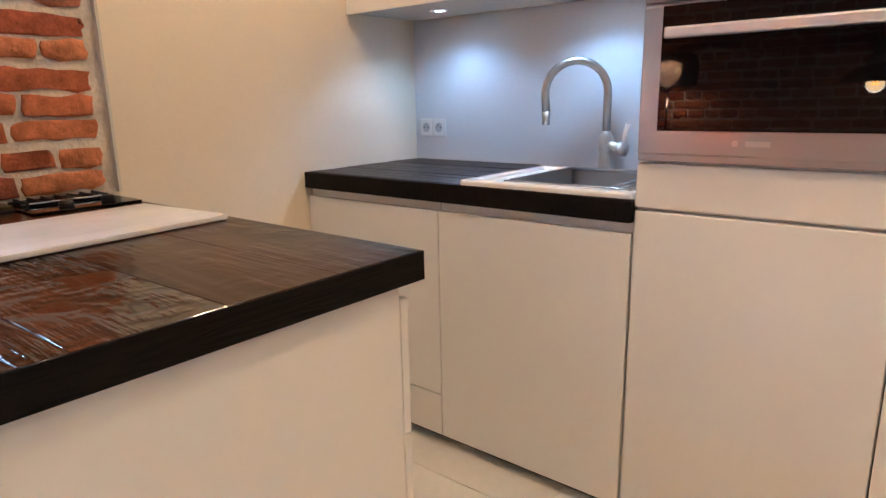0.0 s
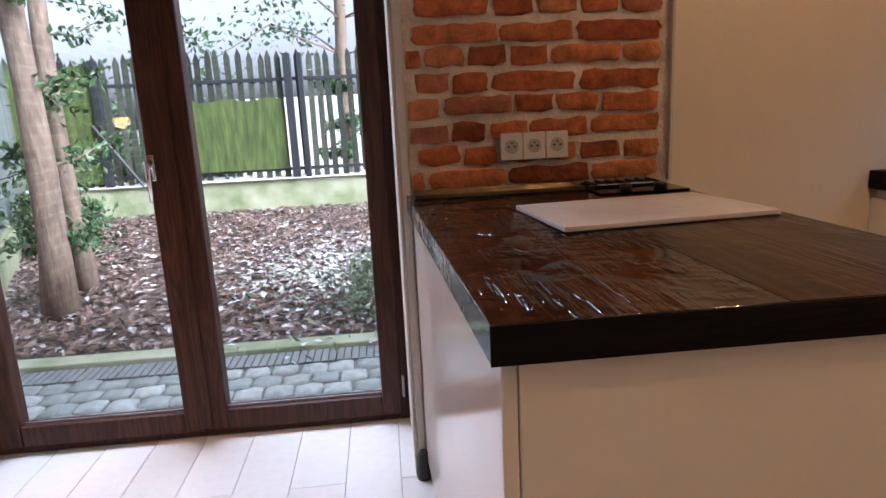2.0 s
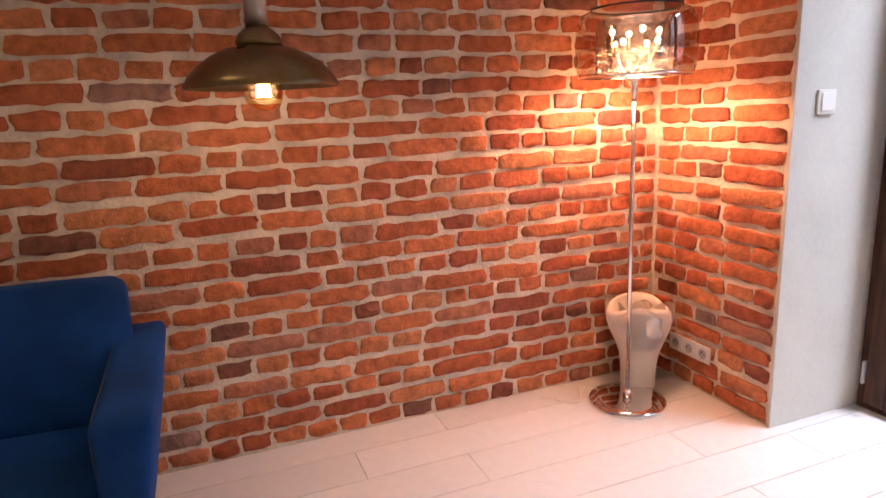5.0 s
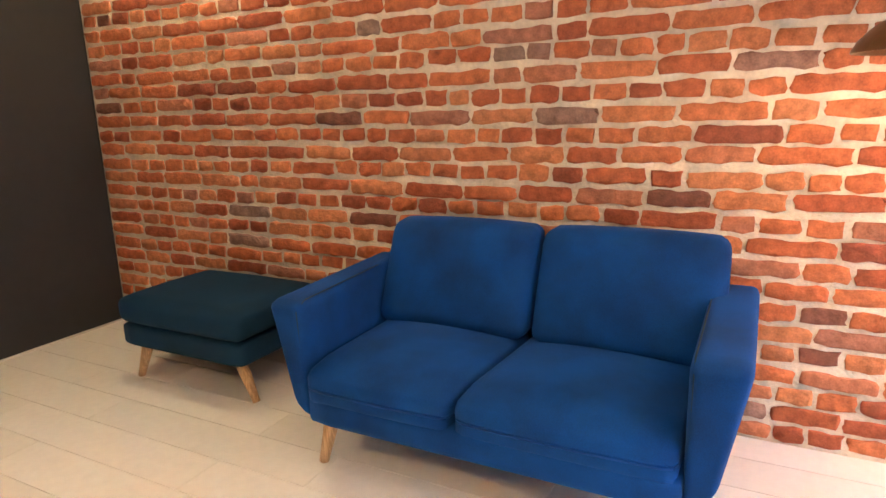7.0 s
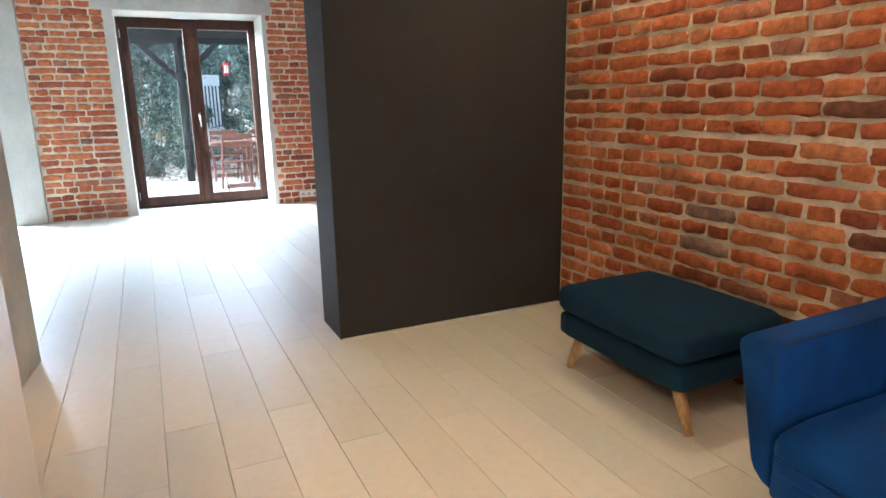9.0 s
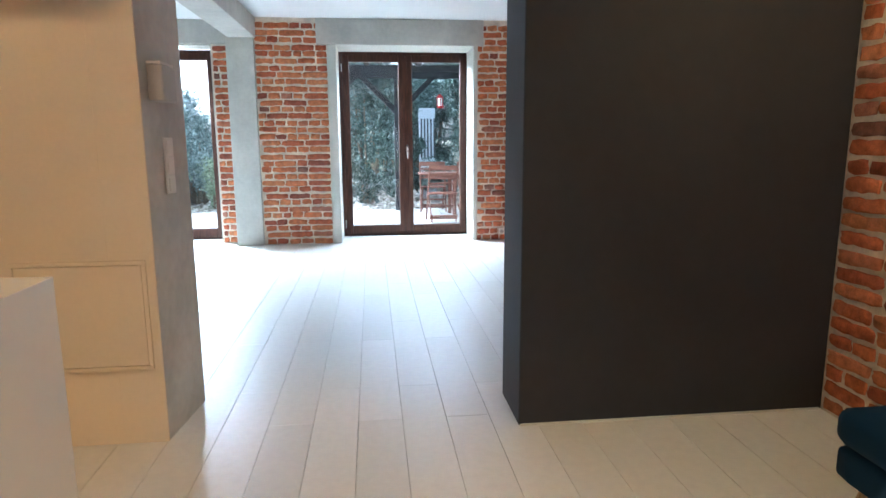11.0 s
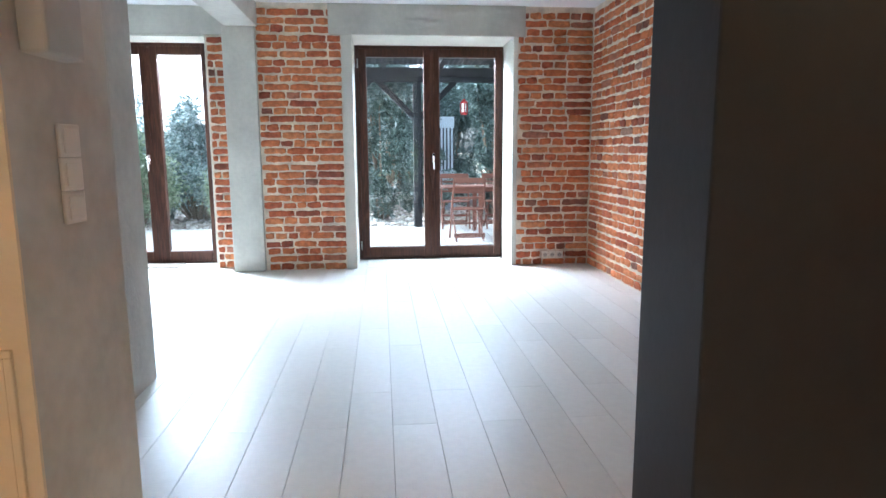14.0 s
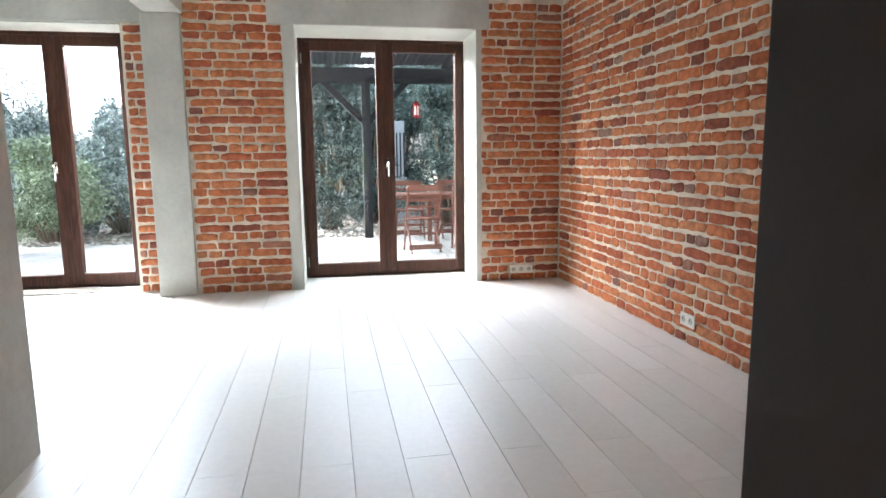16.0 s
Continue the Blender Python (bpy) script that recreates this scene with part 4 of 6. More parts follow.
# switches on the piers
plate = thing("thermostat", (-0.12, 3.63, 1.3), "pale tilted plastic thermostat box on the concrete pier", "thermostat")
bm = bmesh.new()
box(bm, -0.1500, 3.578, 1.288, -0.095, 3.735, 1.418, 0.006)
part("case", bm, M_GREYPLASTIC, plate)
boxpart("top_cap", plate, M_PLASTIC, -0.1500, 3.580, 1.4185, -0.099, 3.733, 1.428, 0.003)
switch_plate("switch_column", "column of pale light switches on the concrete pier", (-0.1397, 3.71, 1.050), (-0.107, -0.994, 0), (0.994, -0.107, 0), 3, w=0.075, h=0.072, mat=M_PLASTIC, vertical=True)
switch_plate("pier_switches", "two white light switches on the second pier", (-0.586, 5.0, 1.045), (0, -1, 0), (1, 0, 0), 2, w=0.075, h=0.068, vertical=True)
switch_plate("door_switch", "white light switch on the garden door reveal", (1.8845, -1.808, 1.135), (0, 1, 0), (-1, 0, 0), 1, w=0.08, h=0.08)
socket_plate("floor_socket_row", "white triple socket low on the brick wall", (2.28, SOUTH_E + 0.014, 0.17), (1, 0, 0), (0, 1, 0), 3, w=0.075, h=0.07)
socket_plate("low_wall_socket", "white triple socket low beside the terrace door", (2.175, NORTH - 0.016, 0.097), (-1, 0, 0), (0, -1, 0), 3, w=0.071)
socket_plate("east_wall_socket", "white double socket low on the long brick wall", (EAST - 0.016, 6.07, 0.144), (0, 1, 0), (-1, 0, 0), 2, w=0.071)

# none of these ceiling lamps is seen; the sofa one is only added fill
for sx, sy in KITCHEN_SPOTS + LIVING_SPOTS:
    sp = thing("ceiling_downlight", (sx, sy, CEIL - 0.02), "small round assumed ceiling downlight, lit warm white", "lamp", "ceiling downlights")
    bm = bmesh.new()
    lathe(bm, [(0.036, CEIL - 0.001), (0.048, CEIL - 0.001), (0.046, CEIL - 0.012), (0.036, CEIL - 0.012), (0.036, CEIL - 0.001)], sx, sy, 24)
    part("ring", bm, M_CHROME, sp, smooth=True)
    bm = bmesh.new()
    tube(bm, [(sx, sy, CEIL - 0.002), (sx, sy, CEIL - 0.006)], 0.0355, 20)
    part("lens", bm, M_WARMSPOT, sp)

# ---- living corner: floor lamp, vase, pendant ----
LX, LY = 2.278, -1.36
fl = thing("floor_lamp", (LX, LY, 0), "chrome floor lamp with a smoked glass drum shade, lit", "floor lamp")
bm = bmesh.new()
capped(bm, [(0.147, 0.0), (0.150, 0.006), (0.146, 0.016), (0.11, 0.022), (0.03, 0.026)], LX, LY, 48)
part("base", bm, M_CHROME, fl, "polished chrome disc base", smooth=True)
bm = bmesh.new()
capped(bm, [(0.018, 0.026), (0.018, 0.055), (0.010, 0.06)], LX, LY, 18)
part("collar", bm, M_CHROME, fl, smooth=True)
bm = bmesh.new()
tube(bm, [(LX, LY, 0.058), (LX, LY, 1.23)], 0.0085, 14)
part("pole", bm, M_CHROME, fl, smooth=True)
bm = bmesh.new()
capped(bm, [(0.012, 1.17), (0.012, 1.21), (0.02, 1.232), (0.035, 1.238), (0.035, 1.246)], LX, LY, 24)
part("bulb_holder", bm, M_CHROME, fl, smooth=True)
bm = bmesh.new()
lathe(bm, [(0.196, 1.252), (0.203, 1.275), (0.207, 1.36), (0.204, 1.425), (0.190, 1.458), (0.152, 1.476)], LX, LY, 48)
drum = part("shade", bm, M_SMOKE, fl, "smoked glass drum shade", smooth=True)
bm = bmesh.new()
lathe(bm, [(0.190, 1.247), (0.198, 1.247), (0.198, 1.254), (0.190, 1.254), (0.190, 1.247)], LX, LY, 48)
part("lower_rim", bm, M_CHROME, drum, "bright lower rim", smooth=True)
bm = bmesh.new()
lathe(bm, [(0.150, 1.474), (0.156, 1.474), (0.156, 1.480), (0.150, 1.480), (0.150, 1.474)], LX, LY, 48)
part("upper_rim", bm, M_BLACK, drum, "dark upper rim", smooth=True)
bm = bmesh.new()
lathe(bm, [(0.138, 1.255), (0.138, 1.435), (0.135, 1.435), (0.135, 1.255), (0.138, 1.255)], LX, LY, 40)
part("inner_cylinder", bm, M_INNER, fl, "clear inner glass cylinder", smooth=True)
for i in range(8):
    a = 2 * math.pi * i / 8 + 0.4
    x, y, z = LX + 0.082 * math.cos(a), LY + 0.082 * math.sin(a), 1.400 if i % 2 else 1.362
    bm = bmesh.new()
    bmesh.ops.create_uvsphere(bm, u_segments=12, v_segments=8, radius=0.0095, matrix=pose(x, y, z) @ Matrix.Diagonal((1, 1, 1.25, 1)))
    bu = part("bulb", bm, M_BULB, fl, "small glowing halogen bulb", smooth=True)
    bm = bmesh.new()
    tube(bm, [(LX + 0.02 * math.cos(a), LY + 0.02 * math.sin(a), 1.242), (LX + 0.05 * math.cos(a), LY + 0.05 * math.sin(a), 1.275), (x, y, z - 0.013)], 0.0028, 6)
    part("stem", bm, M_CHROME, bu, smooth=True)
for ring, (rr, zz, count) in enumerate(((0.124, 1.272, 24), (0.122, 1.302, 24), (0.120, 1.332, 22), (0.116, 1.430, 20))):
    bm = bmesh.new()
    lathe(bm, [(rr - 0.002, zz + 0.010), (rr + 0.002, zz + 0.010), (rr + 0.002, zz + 0.013), (rr - 0.002, zz + 0.013), (rr - 0.002, zz + 0.010)], LX, LY, 36)
    hoop = part("crystal_ring", bm, M_CHROME, fl, "chrome ring hung with crystals", smooth=True)
    for i in range(count):
        a = 2 * math.pi * (i + 0.5 * (ring % 2)) / count
        bm = bmesh.new()
        bmesh.ops.create_icosphere(bm, subdivisions=1, radius=0.0115, matrix=pose(LX + rr * math.cos(a), LY + rr * math.sin(a), zz))
        part("crystal", bm, M_INNER, hoop)
bm = bmesh.new()
pts = [(LX + 0.13, LY + 0.02, 0.006)]
for i in range(1, 22):
    pts.append((LX + 0.13 + 0.08 * math.sin(i * 0.5) * (1 - i / 40), LY + 0.02 + i * 0.018 , 0.006))
tube(bm, pts, 0.003, 6)
tagged(new("lamp_cable", finish("lamp_cable", bm, M_PLASTIC, True)), "thin white lamp cable lying on the floor", "cable")

vase = thing("rose_vase", (2.40, -1.50, 0), "white ceramic vase shaped like an opening rose", "vase")
bm = bmesh.new()
VX, VY, VS = 2.385, -1.495, 0.90
n = 48
prof = [(0.074, 0.0), (0.080, 0.012), (0.078, 0.05), (0.081, 0.11), (0.090, 0.17), (0.108, 0.23), (0.130, 0.29), (0.142, 0.34), (0.142, 0.375), (0.132, 0.395), (0.118, 0.392), (0.108, 0.36), (0.09, 0.28), (0.06, 0.2)]
rings = []
for j, (r, z) in enumerate(prof):
    ring = []
    for i in range(n):
        a = 2 * math.pi * i / n
        k = max(0.0, min(1.0, (z - 0.12) / 0.25))
        rr = r * (1 + 0.07 * k * math.sin(3 * a + 2.0 * z * 6) + 0.03 * k * math.sin(5 * a))
        ring.append(bm.verts.new((VX + VS * rr * math.cos(a), VY + VS * rr * math.sin(a), VS * z * (1 + 0.05 * k * math.sin(2 * a + 2.4)))))
    rings.append(ring)
for a, b in zip(rings, rings[1:]):
    for i in range(n):
        bm.faces.new((a[i], a[(i + 1) % n], b[(i + 1) % n], b[i]))
bm.faces.new(list(reversed(rings[0])))
bm.faces.new(rings[-1])
part("body", bm, M_CERAMIC, vase, smooth=True)
for k, (a0, r0, z0, z1) in enumerate(((0.6, 0.140, 0.20, 0.405), (2.5, 0.143, 0.18, 0.425), (4.4, 0.141, 0.20, 0.39), (3.3, 0.105, 0.28, 0.425), (1.3, 0.090, 0.30, 0.415), (2.4, 0.062, 0.30, 0.43), (5.2, 0.060, 0.30, 0.40))):
    bm = bmesh.new()
    grid = []
    for i in range(13):
        u = i / 12 * 2 - 1
        row = []
        for j in range(8):
            v = j / 7
            a = a0 + u * 1.15 * (0.55 + 0.45 * math.sin(math.pi * min(1, v + 0.25)))
            r = r0 * (0.62 + 0.47 * v ** 0.8 if r0 > 0.12 else 0.86 + 0.2 * v)
            z = z0 + (z1 - z0) * v * (1 - 0.25 * u * u)
            row.append(bm.verts.new((VX + VS * r * math.cos(a), VY + VS * r * math.sin(a), VS * z)))
        grid.append(row)
    for i in range(12):
        for j in range(7):
            bm.faces.new((grid[i][j], grid[i + 1][j], grid[i + 1][j + 1], grid[i][j + 1]))
    bmesh.ops.solidify(bm, geom=bm.faces[:], thickness=0.006)
    part("petal", bm, M_CERAMIC, vase, smooth=True)

PX, PY, PZ = 2.05, -0.058, 1.235
pd = thing("pendant_lamp", (PX, PY, PZ), "aged brass pendant lamp with a bare round bulb, lit", "pendant lamp")
bm = bmesh.new()
lathe(bm, [(0.186, PZ), (0.187, PZ + 0.005), (0.176, PZ + 0.026), (0.152, PZ + 0.052), (0.118, PZ + 0.076), (0.082, PZ + 0.092), (0.054, PZ + 0.098), (0.052, PZ + 0.094),
           (0.080, PZ + 0.088), (0.115, PZ + 0.072), (0.149, PZ + 0.048), (0.173, PZ + 0.022), (0.184, PZ), (0.186, PZ)], PX, PY, 56)
part("shade", bm, M_BRASS, pd, smooth=True)
bm = bmesh.new()
capped(bm, [(0.056, PZ + 0.097), (0.057, PZ + 0.108), (0.050, PZ + 0.124), (0.036, PZ + 0.137), (0.029, PZ + 0.141), (0.029, PZ + 0.146)], PX, PY, 28)
part("cap", bm, M_BRASS, pd, smooth=True)
bm = bmesh.new()
capped(bm, [(0.028, PZ + 0.146), (0.028, PZ + 0.235), (0.024, PZ + 0.240), (0.024, PZ + 0.252), (0.012, PZ + 0.258)], PX, PY, 24)
part("stem", bm, M_NICKEL, pd, "bright nickel lampholder stem", smooth=True)
bm = bmesh.new()
tube(bm, [(PX, PY, PZ + 0.25), (PX, PY, CEIL - 0.02)], 0.004, 8)
part("cord", bm, M_BLACK, pd, smooth=True)
bm = bmesh.new()
capped(bm, [(0.055, CEIL - 0.024), (0.055, CEIL - 0.001)], PX, PY, 24)
part("ceiling_rose", bm, M_BRASS, pd, smooth=True)
bm = bmesh.new()
capped(bm, [(0.018, PZ + 0.088), (0.018, PZ + 0.05)], PX, PY, 16)
part("lampholder", bm, M_BLACK, pd, smooth=True)
bm = bmesh.new()
lathe(bm, [(0.015, PZ + 0.055), (0.022, PZ + 0.036), (0.043, PZ + 0.012), (0.050, PZ - 0.008), (0.043, PZ - 0.034), (0.022, PZ - 0.052), (0.001, PZ - 0.057)], PX, PY, 28)
glassb = part("bulb", bm, glass_material("amber_bulb_glass", (1.0, 0.78, 0.45), 1.3), pd, "round amber glass bulb", smooth=True)
glassb.visible_shadow = False
bm = bmesh.new()
tube(bm, [(PX, PY, PZ + 0.022), (PX, PY, PZ - 0.022)], [0.014, 0.019], 12)
part("filament", bm, M_PENDANTBULB, glassb, "glowing filament", smooth=True)

# ---- sofa and ottoman ----
sofa = thing("sofa", (2.1, 0.96, 0), "blue velvet two-seat sofa with pale wooden legs", "sofa")
SX0, SX1, SY0, SY1 = 1.742, 2.47, 0.258, 1.652


def lean_arm(inner, outer):
    """The outer face leans out towards the top and curls in under the seat."""
    def f(p, u):
        w = max(0.0, min(1.0, (p.y - inner) / (outer - inner)))
        side = 1 if outer > inner else -1
        inset = 0.062 * (1 - max(0.0, (p.z - 0.225) / 0.335)) + 0.075 * max(0.0, (0.235 - p.z) / 0.065) ** 1.8
        p.y -= side * w * inset
        p.z += 0.016 * (p.x - SX0) / (SX1 - SX0) * max(0.0, (p.z - 0.2) / 0.36)
        if u.x < 0:
            p.x += 0.022 * (1 - max(0.0, (p.z - 0.17) / 0.39))
        return p
    return f


for inner, outer in ((1.526, SY1), (0.398, SY0)):
    bm = bmesh.new()
    cushion(bm, SX0, min(inner, outer), 0.168, SX1 - 0.03, max(inner, outer), 0.562, 0.030, (0.0, 0.004, 0.0), 16, lean_arm(inner, outer))
    arm = part("armrest", bm, M_SOFA, sofa, smooth=True)
    bm = bmesh.new()
    side = 1 if outer > inner else -1
    tube(bm, [(SX0 + 0.022, inner + side * 0.012, 0.30), (SX0 + 0.008, inner + side * 0.012, 0.535), (SX0 + 0.05, inner + side * 0.010, 0.5625), (SX1 - 0.25, inner + side * 0.010, 0.574)], 0.0022, 6)
    part("seam", bm, M_SEAM, arm, smooth=True)
bm = bmesh.new()
cushion(bm, SX0 - 0.006, 0.392, 0.162, SX1 - 0.05, 1.520, 0.270, 0.032, (0.004, 0, 0), 12)
part("seat_frame", bm, M_SOFA, sofa, smooth=True)
bm = bmesh.new()
def lean_back(p, u):
    p.x += 0.10 * (p.z - 0.2) / 0.4 - 0.06
    return p
cushion(bm, 2.34, 0.372, 0.20, 2.455, 1.542, 0.61, 0.045, (0.0, 0, 0.0), 10, lean_back)
part("back_frame", bm, M_SOFA, sofa, smooth=True)
for y0, y1, b0, b1 in ((0.408, 1.001, 0.350, 0.934), (1.015, 1.516, 0.949, 1.530)):
    def crown(p, u):
        if u.x < -0.6:
            p.z -= 0.020 * (-u.x - 0.6) / 0.4 * (1 if u.z > 0 else 0)
        p.y -= 0.050 * (u.x + 1) / 2 * (1 if (y0 < 0.5) == (u.y > 0) else 0) * abs(u.y)
        return p
    bm = bmesh.new()
    cushion(bm, SX0 - 0.006, y0, 0.236, 2.31, y1, 0.368, 0.026, (0.010, 0.003, 0.030), 18, crown)
    part("seat_cushion", bm, M_SOFA, sofa, smooth=True)
    bm = bmesh.new()
    def lean(p, u):
        p.x += 0.16 * (p.z - 0.36) / 0.37
        return p
    cushion(bm, 2.165, b0, 0.368, 2.290, b1, 0.728, 0.042, (0.030, 0.004, 0.010), 16, lean)
    part("back_cushion", bm, M_SOFA, sofa, smooth=True)
for x, y, ox, oy in ((1.818, 1.475, -0.016, 0.04), (1.818, 0.44, -0.016, -0.04), (2.36, 1.475, 0.03, 0.04), (2.36, 0.44, 0.03, -0.04)):
    bm = bmesh.new()
    tube(bm, [(x, y, 0.175), (x + ox, y + oy, 0.0)], [0.027, 0.016], 14)
    part("leg", bm, M_OAKLEG, sofa, "tapered pale oak leg", smooth=True)

ott = thing("ottoman", (2.25, 2.39, 0), "dark teal velvet footstool with splayed oak legs", "footstool")
bm = bmesh.new()
cushion(bm, 1.985, 2.045, 0.150, 2.495, 2.745, 0.262, 0.03, (0.0, 0, 0), 10)
part("frame", bm, M_OTTO, ott, smooth=True)
bm = bmesh.new()
cushion(bm, 1.975, 2.035, 0.256, 2.505, 2.755, 0.378, 0.045, (0.006, 0.006, 0.022), 14)
part("seat_pad", bm, M_OTTO, ott, smooth=True)
for x, y, ox, oy in ((2.05, 2.115, -0.015, -0.085), (2.05, 2.655, -0.027, 0.045), (2.43, 2.125, 0.03, -0.085), (2.43, 2.655, 0.03, 0.06)):
    bm = bmesh.new()
    tube(bm, [(x, y, 0.165), (x + ox, y + oy, 0.0)], [0.027, 0.015], 14)
    part("leg", bm, M_OAKLEG, ott, "tapered pale oak leg", smooth=True)

bm = bmesh.new()
box(bm, -2.15, 8.40, 0.0, -1.42, 8.63, 0.012, 0.004)
tagged(new("doormat", finish("doormat", bm, M_MAT, False)), "flat brown woven doormat by the side door", "doormat")

# ---- outdoors ----
def leaves(name_mat, count, place, size, seed, flat=False, wide=0.28):
    """Loose leaf blades in one mesh; place(rng) gives a point and its outward way."""
    rg = random.Random(seed)
    vs, fs = [], []
    for _ in range(count):
        p, nn = place(rg)
        d = Vector((rg.gauss(0, 1), rg.gauss(0, 1), rg.gauss(0, 0.25 if flat else 1))).normalized()
        d = (d + nn * 0.8).normalized()
        s = d.orthogonal().normalized()
        s = (Matrix.Rotation(rg.uniform(0, 6.28), 3, d) @ s)
        if flat:
            s = Vector((-d.y, d.x, rg.gauss(0, 0.3))).normalized()
        k = size * rg.uniform(0.6, 1.4)
        up = d.cross(s) * k * 0.12
        i = len(vs)
        vs += [p - d * k * 0.5, p + s * k * wide + up, p + d * k * 0.5, p - s * k * wide + up]
        fs += [(i, i + 1, i + 2), (i, i + 2, i + 3)]
    me = bpy.data.meshes.new("leaves")
    me.from_pydata([tuple(v) for v in vs], [], fs)
    me.materials.append(name_mat)
    return me


bm = bmesh.new()
box(bm, -400, -400, -0.6, 400, 400, -0.25)
solid("ground", bm, M_GROUND, "flat winter ground reaching the horizon", "ground")
# garden side
bm = bmesh.new()
nx, ny = 40, 36
gx = [[bm.verts.new((-4 + 10.5 * i / nx, -9.0 + 5.72 * j / ny, -0.075 + 0.03 * noise.noise(Vector((i * 0.5, j * 0.5, 0))) - 0.004)) for i in range(nx + 1)] for j in range(ny + 1)]
for j in range(ny):
    for i in range(nx):
        bm.faces.new((gx[j][i], gx[j][i + 1], gx[j + 1][i + 1], gx[j + 1][i]))
ret = bmesh.ops.extrude_face_region(bm, geom=bm.faces[:])
for v in [g for g in ret["geom"] if isinstance(g, bmesh.types.BMVert)]:
    v.co.z = -0.26
solid("garden_bed", bm, M_SOIL, "dark soil bed covered with fallen leaves", "ground")
def on_bed(rg):
    x, y = rg.uniform(-2.5, 6.0), -3.3 - 5.6 * rg.random() ** 1.1
    return Vector((x, y, -0.052 + rg.random() * 0.02)), Vector((0, 0, 0))
ob = new("fallen_leaves", leaves(M_LITTER, 26000, on_bed, 0.064, 5, True))
tagged(ob, "frosted brown fallen leaves covering the garden bed", "leaves", "", "stuff")
def on_frost(rg):
    return Vector((rg.gauss(0.75, 0.55), rg.gauss(-4.9, 0.7), -0.046 + rg.random() * 0.03)), Vector((0, 0, 0))
ob = new("frosted_leaves", leaves(piece_material("hoar_frost", [(0, (0.34, 0.33, 0.33)), (0.6, (0.55, 0.57, 0.58)), (1, (0.72, 0.75, 0.76))], "island"), 1500, on_frost, 0.06, 15, True))
tagged(ob, "patch of white hoar frost on the fallen leaves", "leaves", "", "stuff")
def grass_place(rg):
    x, y = rg.gauss(0.55, 0.4), rg.gauss(-4.4, 0.6)
    return Vector((x, y, -0.05 + rg.random() * 0.05)), Vector((0, 0, 1.2))
ob = new("grass_tufts", leaves(M_FROST, 700, grass_place, 0.05, 6))
tagged(ob, "sparse green grass tufts among the leaves", "grass", "", "stuff")
slab("kerb_edging", -4, -3.285, -0.26, 6.5, -3.15, -0.045, M_MOSSWALL, "pale concrete edging strip of the paving", "kerb", 0.008)
pav = slab("pavement_south", -4, -3.15, -0.26, 6.5, -2.3, -0.085, M_JOINTSAND, "grey stone sett paving with a drain", "pavement")
chan = thing("drain_channel", (1.1, -3.05, -0.1), "grey slotted steel drain channel in the paving", "drain")
boxpart("channel", chan, M_SLAT, -0.8, -3.145, -0.10, 3.6, -2.965, -0.085, 0.002)
for i in range(110):
    x = -0.79 + i * 0.04
    boxpart("slat", chan, M_SLAT, x, -3.14, -0.085, x + 0.033, -2.97, -0.072, 0)

low = slab("garden_wall", -4.0, -9.15, -0.26, 5.6, -8.9, 0.36, M_MOSSWALL, "low mossy concrete garden wall under the fence", "wall", 0.01)
fence = thing("picket_fence", (1.5, -9.0, 0.36), "weathered wooden picket fence with dark steel posts", "fence")
pk = bmesh.new()
pv = [(-0.040, -0.012, 0.40), (0.040, -0.012, 0.40), (0.040, -0.012, 2.03), (0.0, -0.012, 2.13), (-0.040, -0.012, 2.03)]
fr = [pk.verts.new(v) for v in pv]
bk = [pk.verts.new((v[0], 0.01, v[2])) for v in pv]
pk.faces.new(fr)
pk.faces.new(list(reversed(bk)))
for i in range(5):
    pk.faces.new((fr[i], bk[i], bk[(i + 1) % 5], fr[(i + 1) % 5]))
pkme = finish("picket", pk, M_PICKET, False)
rg = random.Random(8)
x = -2.6
while x < 5.5:
    ob = new("picket", pkme)
    ob.location = (x - 1.5, -8.96 + 9.0, rg.uniform(-0.045, 0.03) - 0.36)
    ob.rotation_euler = (0, rg.gauss(0, 0.009), 0)
    ob.parent = fence
    x += 0.138 + rg.uniform(-0.01, 0.01)
for px, half in ((-1.0, 0.05), (1.41, 0.035), (1.58, 0.05), (4.12, 0.05)):
    boxpart("post", fence, M_DARKSTEEL, px - half, -8.945, 0.36, px + half, -8.85, 2.06, 0.004)
for z in (0.47, 1.70):
    boxpart("rail", fence, M_DARKSTEEL, -2.7, -8.948, z, 5.55, -8.934, z + 0.05, 0.003)
bm = bmesh.new()
tube(bm, [(4.22, -8.86, 1.21), (3.66, -8.86, 0.36)], 0.022)
part("brace", bm, M_DARKSTEEL, fence)
pnl = thing("mossy_panel", (2.85, -8.92, 0.36), "moss-green board panel fixed before the pickets", "fence panel")
for i in range(19):
    xx = 1.68 + i * 0.083
    boxpart("board", pnl, M_MOSSBOARD, xx, -8.932, 0.50, xx + 0.0815, -8.914, 1.47 + 0.02 * math.sin(i * 0.9), 0.003)
pnl = thing("mossy_panel", (4.85, -8.92, 0.36), "tall moss-green board panel beside the gate post", "fence panel")
for i in range(16):
    xx = 4.19 + i * 0.083
    boxpart("board", pnl, M_MOSSBOARD, xx, -8.932, 0.42, xx + 0.0815, -8.914, 1.98 + 0.03 * math.sin(i * 1.3), 0.003)
slab("garden_wall_coping", -4.0, -9.17, 0.36, 5.6, -8.84, 0.378, M_STREETWALL, "thin white frosted coping on the garden wall", "coping", 0.004)
slab("backdrop_street_wall", -9.0, -17.3, -0.26, 4.2, -17.0, 1.75, M_STREETWALL, "pale rendered wall across the street", "wall", 0.01)
